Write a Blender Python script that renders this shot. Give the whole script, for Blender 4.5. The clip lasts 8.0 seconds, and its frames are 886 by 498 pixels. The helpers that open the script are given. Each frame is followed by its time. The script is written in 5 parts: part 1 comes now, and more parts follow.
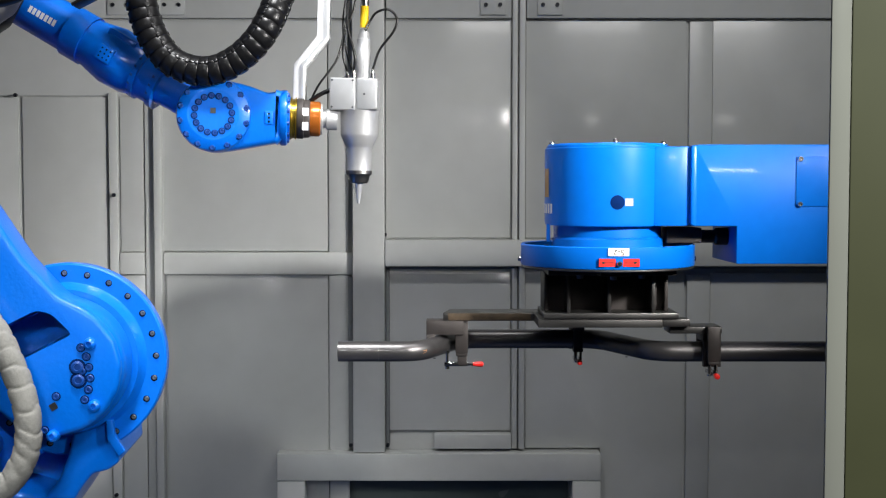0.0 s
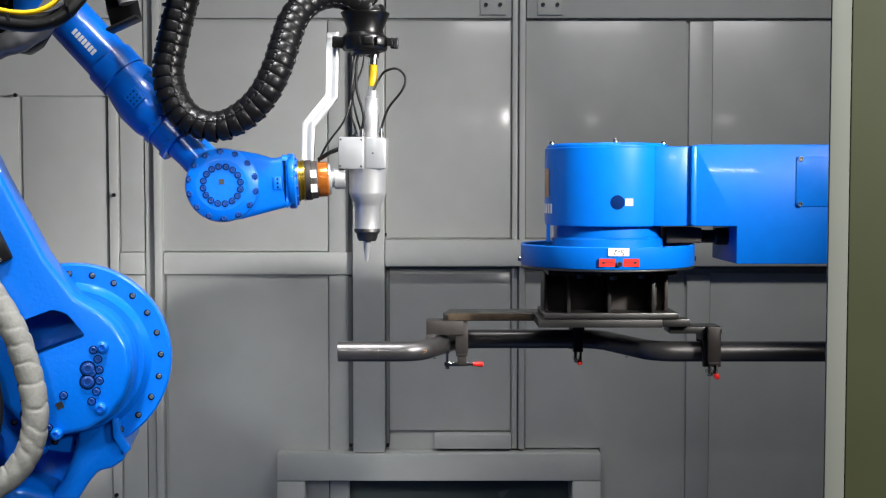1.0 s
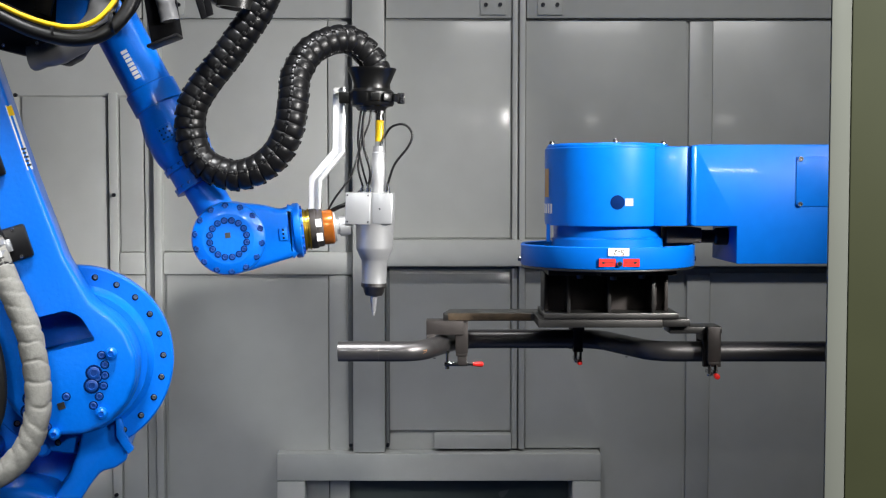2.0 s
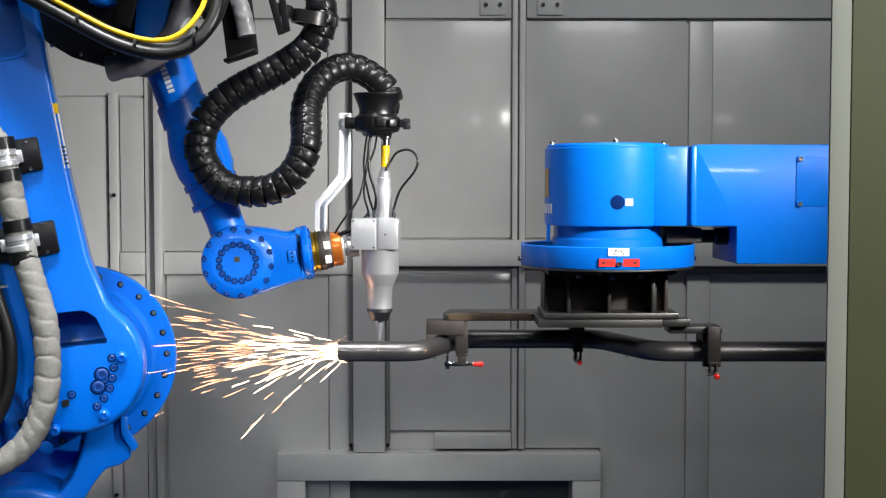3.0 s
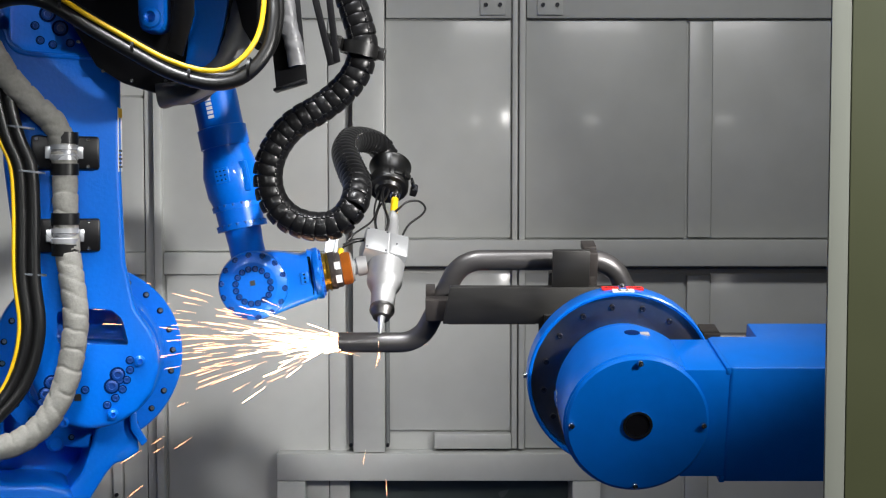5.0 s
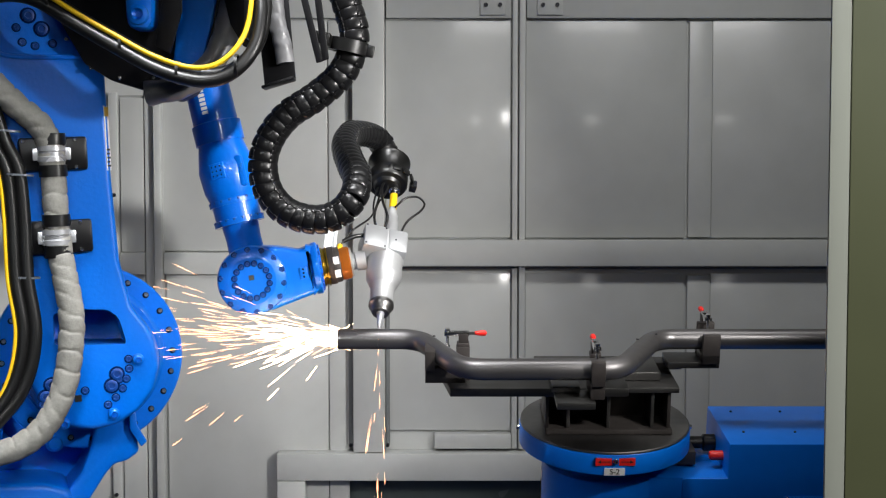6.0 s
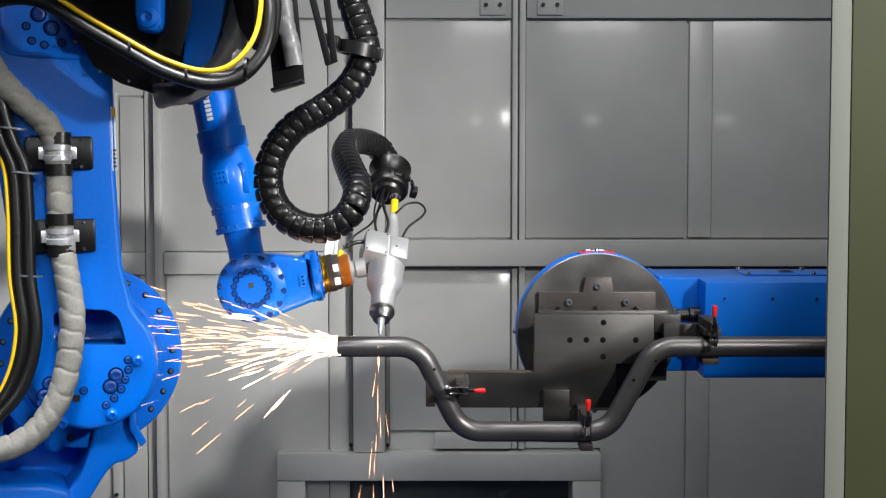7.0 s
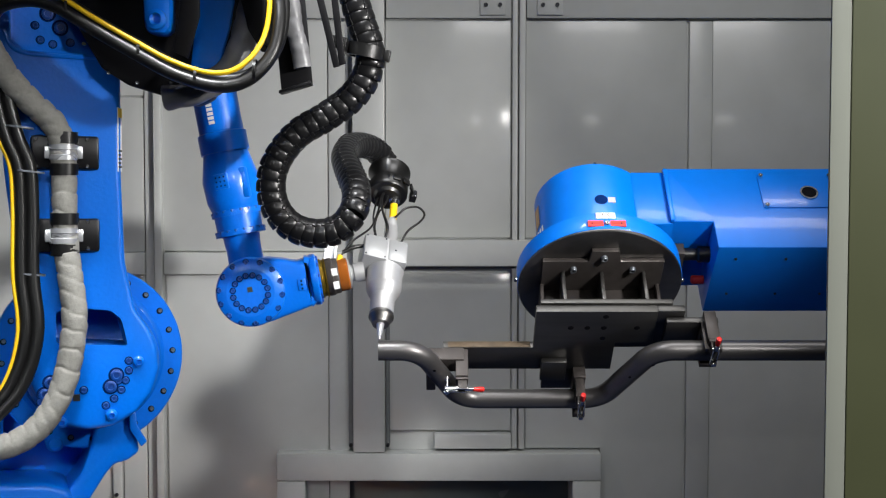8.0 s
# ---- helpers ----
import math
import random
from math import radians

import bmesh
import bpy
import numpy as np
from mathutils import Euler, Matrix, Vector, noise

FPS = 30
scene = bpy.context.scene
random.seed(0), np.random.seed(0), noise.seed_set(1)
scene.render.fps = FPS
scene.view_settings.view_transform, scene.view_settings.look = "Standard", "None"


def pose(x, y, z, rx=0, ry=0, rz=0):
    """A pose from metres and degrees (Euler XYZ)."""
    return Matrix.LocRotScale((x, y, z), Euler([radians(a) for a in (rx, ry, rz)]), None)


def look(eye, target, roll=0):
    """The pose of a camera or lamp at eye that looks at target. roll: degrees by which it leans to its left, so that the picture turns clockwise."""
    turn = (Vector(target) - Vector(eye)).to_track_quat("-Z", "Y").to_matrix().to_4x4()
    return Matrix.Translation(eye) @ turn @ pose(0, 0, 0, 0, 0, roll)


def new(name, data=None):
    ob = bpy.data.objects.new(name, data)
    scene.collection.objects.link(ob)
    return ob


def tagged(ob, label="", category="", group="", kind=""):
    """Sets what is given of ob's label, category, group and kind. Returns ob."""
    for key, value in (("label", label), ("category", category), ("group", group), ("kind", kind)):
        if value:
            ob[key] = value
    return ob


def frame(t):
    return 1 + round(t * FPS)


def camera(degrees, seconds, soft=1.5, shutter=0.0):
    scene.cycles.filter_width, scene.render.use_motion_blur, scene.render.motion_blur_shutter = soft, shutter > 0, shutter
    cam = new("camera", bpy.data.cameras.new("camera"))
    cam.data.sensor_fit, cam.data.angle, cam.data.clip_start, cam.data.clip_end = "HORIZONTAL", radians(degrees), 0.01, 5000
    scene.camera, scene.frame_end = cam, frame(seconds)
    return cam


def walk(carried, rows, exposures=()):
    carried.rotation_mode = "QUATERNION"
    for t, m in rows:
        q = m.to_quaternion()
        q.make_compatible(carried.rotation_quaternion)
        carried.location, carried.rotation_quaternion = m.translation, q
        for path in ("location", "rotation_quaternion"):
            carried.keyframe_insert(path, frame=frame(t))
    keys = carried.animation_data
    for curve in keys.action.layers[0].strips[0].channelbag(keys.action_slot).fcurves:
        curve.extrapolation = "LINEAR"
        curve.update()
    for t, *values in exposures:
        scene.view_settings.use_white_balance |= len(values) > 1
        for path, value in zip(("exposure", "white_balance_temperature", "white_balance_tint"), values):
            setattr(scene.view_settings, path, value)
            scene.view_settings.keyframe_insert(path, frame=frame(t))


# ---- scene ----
cam = camera(40.3, 8.0, soft=1.2)
walk(cam, [(0.0, pose(0, -2.8, 1.518, 87.06, 0, 0)), (8.0, pose(0, -2.8, 1.518, 87.06, 0, 0))],
     exposures=[(0.0, 0.0), (8.0, 0.0)])

# ---------------------------------------------------------------- light
world = bpy.data.worlds.new("world")
scene.world = world
world.use_nodes = True
world.node_tree.nodes["Background"].inputs[0].default_value = (0.75, 0.82, 0.9, 1)
world.node_tree.nodes["Background"].inputs[1].default_value = 0.02


def area_lamp(name, m, sx, sy, watts, colour, spread=170):
    data = bpy.data.lights.new(name, "AREA")
    data.shape, data.size, data.size_y, data.energy, data.color, data.spread = "RECTANGLE", sx, sy, watts, colour, radians(spread)
    ob = new(name, data)
    ob.matrix_world = m
    return ob


# work lamps on the inner side of the doorway, then the ceiling rows
area_lamp("work_lamp", look((1.45, -1.5, 2.08), (-1.35, 1.5, 1.1)), 0.11, 0.11, 9, (1.0, 0.975, 0.95), 50)
area_lamp("work_lamp", look((0.69, -1.5, 2.015), (0.4, 0.5, 1.25)), 0.26, 0.04, 1.1, (1.0, 0.98, 0.95), 120)
# weak added fill for the left wall
area_lamp("ceiling_lamp", look((-0.95, 0.5, 3.12), (-0.85, 1.45, 1.15)), 0.9, 0.2, 0.5, (1.0, 0.98, 0.96), 110)
area_lamp("ceiling_lamp", look((0.75, -0.35, 3.12), (0.7, 1.2, 1.2)), 1.2, 0.25, 12.5, (1.0, 0.99, 0.98), 135)
area_lamp("ceiling_lamp", look((-0.35, -0.92, 3.12), (-0.72, -0.3, 0.95)), 0.4, 0.15, 14.5, (0.98, 0.99, 1.0), 80)
# fill lights added in the hall to lift the turret and the jamb
area_lamp("hall_fill", look((-0.75, -3.4, 2.6), (-0.75, -0.2, 0.78)), 0.5, 0.3, 2.2, (0.97, 0.99, 1.0), 36)
area_lamp("hall_fill", look((0.8, -3.1, 2.7), (0.45, -1.85, 1.5)), 0.4, 0.2, 10, (0.97, 0.99, 1.0), 80)

# ---------------------------------------------------------------- materials


def material(name, colour, rough=0.5, metal=0.0, spread=0.06, grain=40.0, bump=0.03, patch=2.5, coat=0.0, streak=None, shine=0.5):
    """A surface with fine grain and broad patches, both in colour and gloss."""
    m = bpy.data.materials.new(name)
    m.use_nodes = True
    nt = m.node_tree
    n, l = nt.nodes, nt.links
    b = n["Principled BSDF"]
    co = n.new("ShaderNodeTexCoord")
    mp = n.new("ShaderNodeMapping")
    if streak:
        mp.inputs["Scale"].default_value = streak
    l.new(co.outputs["Object"], mp.inputs["Vector"])
    fine, broad = n.new("ShaderNodeTexNoise"), n.new("ShaderNodeTexNoise")
    fine.inputs["Scale"].default_value, fine.inputs["Detail"].default_value = grain, 4
    broad.inputs["Scale"].default_value, broad.inputs["Detail"].default_value = patch, 3
    l.new(mp.outputs[0], fine.inputs["Vector"])
    l.new(co.outputs["Object"], broad.inputs["Vector"])
    add = n.new("ShaderNodeMath")
    add.operation = "ADD"
    l.new(fine.outputs["Fac"], add.inputs[0])
    l.new(broad.outputs["Fac"], add.inputs[1])
    ramp = n.new("ShaderNodeMapRange")
    ramp.inputs["From Min"].default_value, ramp.inputs["From Max"].default_value = 0.6, 1.4
    ramp.inputs["To Min"].default_value, ramp.inputs["To Max"].default_value = 1 - spread, 1 + spread
    l.new(add.outputs[0], ramp.inputs["Value"])
    mix = n.new("ShaderNodeVectorMath")
    mix.operation = "SCALE"
    mix.inputs[0].default_value = colour
    l.new(ramp.outputs[0], mix.inputs["Scale"])
    l.new(mix.outputs[0], b.inputs["Base Color"])
    gloss = n.new("ShaderNodeMapRange")
    gloss.inputs["From Min"].default_value, gloss.inputs["From Max"].default_value = 0.35, 0.65
    gloss.inputs["To Min"].default_value, gloss.inputs["To Max"].default_value = rough * 0.85, min(1, rough * 1.2)
    l.new(broad.outputs["Fac"], gloss.inputs["Value"])
    l.new(gloss.outputs[0], b.inputs["Roughness"])
    b.inputs["Metallic"].default_value = metal
    b.inputs["Specular IOR Level"].default_value = shine
    b.inputs["Coat Weight"].default_value = coat
    b.inputs["Coat Roughness"].default_value = 0.08
    if bump:
        bp = n.new("ShaderNodeBump")
        bp.inputs["Strength"].default_value, bp.inputs["Distance"].default_value = bump, 0.002
        l.new(fine.outputs["Fac"], bp.inputs["Height"])
        l.new(bp.outputs[0], b.inputs["Normal"])
    return m


def glowing(name, colour, strength):
    m = bpy.data.materials.new(name)
    m.use_nodes = True
    b = m.node_tree.nodes["Principled BSDF"]
    b.inputs["Base Color"].default_value = (0.02, 0.02, 0.02, 1)
    b.inputs["Emission Color"].default_value = (*colour, 1)
    b.inputs["Emission Strength"].default_value = strength
    return m


BLUE = material("blue_cast_paint", (0.0, 0.14, 0.66), 0.34, 0, 0.06, 110, 0.3, 5, 0.45, None, 0.28)
BLUE_SHEET = material("blue_sheet_paint", (0.0, 0.15, 0.66), 0.36, 0, 0.06, 30, 0.05, 3, 0.16, None, 0.28)
WALL = material("grey_panel_paint", (0.49, 0.503, 0.488), 0.42, 0, 0.07, 9, 0.02, 1.1, 0.2)
WALL.node_tree.nodes["Principled BSDF"].inputs["Coat Roughness"].default_value = 0.13
FRAME = material("grey_frame_paint", (0.51, 0.523, 0.508), 0.36, 0, 0.05, 20, 0.03, 2)
DARK_SEAL = material("dark_gap", (0.17, 0.18, 0.185), 0.6)
GREEN_GLASS = material("dark_green_sheet", (0.075, 0.095, 0.09), 0.25, 0, 0.15, 6, 0.02, 2)
OLIVE = material("olive_paint", (0.075, 0.08, 0.035), 0.6, 0, 0.1, 10, 0.02, 3)
JAMB = material("pale_jamb_paint", (0.28, 0.285, 0.24), 0.35, 0, 0.06, 10, 0.02, 3)
FLOOR = material("blue_floor_coating", (0.012, 0.032, 0.11), 0.4, 0, 0.15, 12, 0.04, 1.5)
CEIL = material("ceiling_paint", (0.35, 0.35, 0.34), 0.6)
TUBE_STEEL = material("dark_tube_steel", (0.13, 0.125, 0.125), 0.36, 0.75, 0.12, 60, 0.05, 6, 0, (0.2, 1, 1))
PLATE_STEEL = material("milled_steel", (0.09, 0.088, 0.085), 0.4, 0.9, 0.18, 50, 0.06, 7, 0, (0.15, 1, 1))
RUST = material("flame_cut_steel", (0.085, 0.06, 0.036), 0.6, 0.4, 0.4, 60, 0.2, 18)
BLACK_STEEL = material("black_oxide_steel", (0.055, 0.048, 0.045), 0.5, 0.5, 0.25, 40, 0.08, 8)
DISC_STEEL = material("turned_steel", (0.2, 0.195, 0.19), 0.4, 1.0, 0.12, 60, 0.03, 8)
CHROME = material("bright_steel", (0.7, 0.7, 0.7), 0.18, 1.0, 0.05, 50, 0.02)
BOLT = material("bolt_steel", (0.04, 0.042, 0.05), 0.35, 0.6, 0.15)
BOLT_BLUE = material("painted_bolt", (0.001, 0.05, 0.27), 0.4, 0, 0.1)
BOLT_GREY = material("grey_bolt_steel", (0.2, 0.22, 0.25), 0.35, 0.7, 0.15)
ALU = material("satin_aluminium", (0.5, 0.505, 0.51), 0.42, 0.6, 0.05, 60, 0.03, 5)
ALU_PAINT = material("silver_lacquer", (0.42, 0.43, 0.44), 0.4, 0.45, 0.04, 50, 0.03, 5)
WHITE_PAINT = material("white_bracket_paint", (0.72, 0.73, 0.73), 0.4)
HOSE_BLACK = material("black_polyamide", (0.006, 0.006, 0.0065), 0.34, 0, 0.2, 50, 0.05, shine=0.32)
RUBBER = material("black_rubber", (0.005, 0.005, 0.005), 0.36, 0, 0.2, 40, 0.04)
BLACK_SHEET = material("black_sheet_metal", (0.006, 0.006, 0.007), 0.4, 0, 0.2, 30, 0.04, shine=0.22)
CANVAS = material("grey_canvas", (0.23, 0.224, 0.202), 0.75, 0, 0.2, 140, 0.4, 14)
CLEAR_WRAP = material("grey_plastic_wrap", (0.13, 0.13, 0.134), 0.36, 0, 0.25, 25, 0.3, 6)
YELLOW = material("yellow_cable_jacket", (0.8, 0.5, 0.01), 0.35)
CLAMP_ZINC = material("zinc_plate", (0.62, 0.63, 0.65), 0.3, 0.65, 0.1)
AMBER = material("amber_ring", (0.45, 0.13, 0.018), 0.25, 0.4, 0.1)
GOLD = material("gold_anodised", (0.36, 0.24, 0.03), 0.28, 0.9, 0.1)
RED = material("red_vinyl", (0.75, 0.02, 0.015), 0.35)
GREY_LABEL = material("grey_label", (0.42, 0.4, 0.4), 0.5)
WHITE_LABEL = material("white_label", (0.78, 0.78, 0.76), 0.5)
BLACK_INK = material("black_ink", (0.01, 0.01, 0.01), 0.6)
TAN = material("tan_tape", (0.42, 0.27, 0.14), 0.6)
DARK_HOLE = material("dark_bore", (0.006, 0.006, 0.008), 0.8, shine=0.05)
# darkened blue that imitates shade in bolt recesses and the screw hole
RECESS_SHADE = material("recess_shade_blue", (0.0, 0.014, 0.085), 0.8, shine=0.1)
SPARK = glowing("spark_glow", (1.0, 0.42, 0.2), 12)
SPARK_ORANGE = glowing("orange_spark_glow", (1.0, 0.4, 0.11), 4.5)
SPARK_HOT = glowing("hot_spark_glow", (1.0, 0.62, 0.38), 45)

# ---------------------------------------------------------------- mesh tools


def solid(bm, verts, faces):
    vs = [bm.verts.new(v) for v in verts]
    for f in faces:
        bm.faces.new([vs[i] for i in f])
    return vs


def box(bm, x0, x1, y0, y1, z0, z1, bevel=0.0, m=None):
    """A block with bevelled edges."""
    t = bmesh.new()
    solid(t, [(x0, y0, z0), (x1, y0, z0), (x1, y1, z0), (x0, y1, z0), (x0, y0, z1), (x1, y0, z1), (x1, y1, z1), (x0, y1, z1)],
          [(3, 2, 1, 0), (4, 5, 6, 7), (0, 1, 5, 4), (1, 2, 6, 5), (2, 3, 7, 6), (3, 0, 4, 7)])
    if bevel:
        bmesh.ops.bevel(t, geom=t.edges[:], offset=bevel, segments=2, affect="EDGES", profile=0.5)
    return merge(bm, t, m)


def merge(bm, t, m=None):
    if m is not None:
        t.transform(m)
    me = bpy.data.meshes.new("temp")
    t.to_mesh(me)
    t.free()
    bm.from_mesh(me)
    bpy.data.meshes.remove(me)
    return bm


def lathe(bm, profile, n=40, m=None, start=0.0, sweep=360.0):
    """Turns a profile of (radius, height) about z."""
    t = bmesh.new()
    full = sweep >= 360
    k = n if full else n + 1
    rings = []
    for r, h in profile:
        if r < 1e-6:
            rings.append([t.verts.new((0, 0, h))])
        else:
            rings.append([t.verts.new((r * math.cos(radians(start + sweep * i / n)), r * math.sin(radians(start + sweep * i / n)), h)) for i in range(k)])
    for a, b in zip(rings, rings[1:]):
        for i in range(n):
            j = (i + 1) % k
            q = [a[i % len(a)], a[j % len(a)], b[j % len(b)], b[i % len(b)]]
            q = list(dict.fromkeys(q))
            if len(q) > 2:
                t.faces.new(q)
    bmesh.ops.recalc_face_normals(t, faces=t.faces[:])
    return merge(bm, t, m)


def prism(bm, outline, y0, y1, bevel=0.0, m=None, segments=2):
    """A plate: an outline of (x, z) given a thickness along y."""
    t = bmesh.new()
    front = [t.verts.new((x, y0, z)) for x, z in outline]
    back = [t.verts.new((x, y1, z)) for x, z in outline]
    n = len(outline)
    t.faces.new(front)
    t.faces.new(back[::-1])
    for i in range(n):
        t.faces.new([front[i], back[i], back[(i + 1) % n], front[(i + 1) % n]])
    bmesh.ops.recalc_face_normals(t, faces=t.faces[:])
    if bevel:
        bmesh.ops.bevel(t, geom=t.edges[:], offset=bevel, segments=segments, affect="EDGES", profile=0.5)
    return merge(bm, t, m)


def spline(points, step=0.01):
    """Even points along a smooth curve through the given ones."""
    p = [Vector(q) for q in points]
    p = [p[0] * 2 - p[1]] + p + [p[-1] * 2 - p[-2]]
    fine = []
    for i in range(1, len(p) - 2):
        for k in range(24):
            t = k / 24
            a, b, c, d = p[i - 1], p[i], p[i + 1], p[i + 2]
            fine.append(0.5 * ((2 * b) + (c - a) * t + (2 * a - 5 * b + 4 * c - d) * t * t + (3 * b - a - 3 * c + d) * t ** 3))
    fine.append(p[-2])
    out, left = [fine[0]], step
    for a, b in zip(fine, fine[1:]):
        seg = (b - a).length
        done = 0.0
        while seg - done >= left and seg > 0:
            done += left
            out.append(a.lerp(b, done / seg))
            left = step
        left -= seg - done
    return out


def sweep(bm, path, radius, n=12, ends=True, ribs=None):
    """A round bar along a path; ribs(i) scales the radius point by point."""
    t = bmesh.new()
    path = [Vector(q) for q in path]
    up = Vector((0.13, 0.97, 0.21))
    rings = []
    for i, c in enumerate(path):
        d = (path[min(i + 1, len(path) - 1)] - path[max(i - 1, 0)]).normalized()
        u = (up - d * up.dot(d)).normalized()
        up = u
        v = d.cross(u)
        r = radius * (ribs(i) if ribs else 1)
        rings.append([t.verts.new(c + (u * math.cos(2 * math.pi * k / n) + v * math.sin(2 * math.pi * k / n)) * r) for k in range(n)])
    for a, b in zip(rings, rings[1:]):
        for k in range(n):
            t.faces.new([a[k], a[(k + 1) % n], b[(k + 1) % n], b[k]])
    if ends:
        t.faces.new(rings[0][::-1])
        t.faces.new(rings[-1])
    bmesh.ops.recalc_face_normals(t, faces=t.faces[:])
    return merge(bm, t)


def folded(bm, path, radius):
    """Slanting cloth folds round a sleeve."""
    for k, v in enumerate(list(bm.verts)):
        i, a = divmod(k, 28)
        if i >= len(path):
            break
        u = v.co - path[i]
        turn = 2 * math.pi * a / 28
        ph = i * 0.26 + 0.5 * turn + 0.9 * math.sin(turn + i * 0.055) + 1.5 * noise.noise(Vector((i * 0.03, math.cos(turn) * 0.8, math.sin(turn) * 0.8)))
        crease = math.exp(-(math.sin(ph) / 0.16) ** 2)
        puff = abs(math.sin(ph + 0.5)) ** 1.5
        w = 0.7 + 0.6 * noise.noise(Vector((i * 0.07, 9 + math.cos(turn), math.sin(turn))))
        v.co += u.normalized() * ((0.0014 * puff - 0.0048 * crease) * w + 0.001 * noise.noise(v.co * 45))


def mesh_of(bm, name, mat, sharp=38):
    me = bpy.data.meshes.new(name)
    bm.to_mesh(me)
    bm.free()
    me.materials.append(mat)
    for p in me.polygons:
        p.use_smooth = True
    me.set_sharp_from_angle(angle=radians(sharp))
    return me


def carve(ob, cutter, mat):
    """Cuts the closed shape out of ob's mesh for good."""
    tool = new("tool", mesh_of(cutter, "tool", DARK_HOLE))
    cut = ob.modifiers.new("cut", "BOOLEAN")
    cut.object, cut.operation, cut.solver = tool, "DIFFERENCE", "EXACT"
    held, ob.parent = ob.parent, None
    done = bpy.data.meshes.new_from_object(ob.evaluated_get(bpy.context.evaluated_depsgraph_get()))
    ob.parent = held
    ob.modifiers.clear()
    ob.data = done
    done.materials.clear()
    done.materials.append(mat)
    bpy.data.objects.remove(tool)
    for p in done.polygons:
        p.material_index = 0
        p.use_smooth = True
    done.set_sharp_from_angle(angle=radians(38))


def part(name, bm, mat, parent=None, label="", at=None, sharp=38):
    ob = new(name, mesh_of(bm, name, mat, sharp))
    if parent is not None:
        ob.parent = parent
    if at is not None:
        ob.matrix_local = at
    return tagged(ob, label)


def shared(name, me, parent, at):
    ob = new(name, me)
    ob.parent = parent
    ob.matrix_local = at
    return ob


def writing(name, text, size, mat, parent, at):
    """Flat letters as a mesh."""
    cu = bpy.data.curves.new(name, "FONT")
    cu.body, cu.size, cu.extrude, cu.align_x, cu.align_y = text, size, 0.0004, "CENTER", "CENTER"
    tmp = bpy.data.objects.new(name, cu)
    me = bpy.data.meshes.new_from_object(tmp)
    bpy.data.objects.remove(tmp)
    bpy.data.curves.remove(cu)
    me.materials.append(mat)
    return shared(name, me, parent, at)


FRONT = pose(0, 0, 0, 90, 0, 0)      # turns a lathe's axis from z to -y
SIDE = pose(0, 0, 0, 0, 90, 0)       # and to +x


def counterbore_shade_mesh(r):
    """Flat ring; its dark blue stands for shade in a bolt head's recess."""
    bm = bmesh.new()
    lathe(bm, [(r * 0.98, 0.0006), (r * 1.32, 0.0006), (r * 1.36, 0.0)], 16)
    return mesh_of(bm, "shade_ring", RECESS_SHADE)


def screw_mesh(r=0.007, h=0.006, mat=None, name="bolt"):
    bm = bmesh.new()
    lathe(bm, [(0, -0.002), (r, -0.002), (r, h * 0.8), (r * 0.85, h), (r * 0.55, h), (r * 0.5, h * 0.4), (0, h * 0.4)], 14)
    return mesh_of(bm, name, mat or BOLT)


# ---------------------------------------------------------------- the cell
AXIS = 1.15                          # height of the turning axis


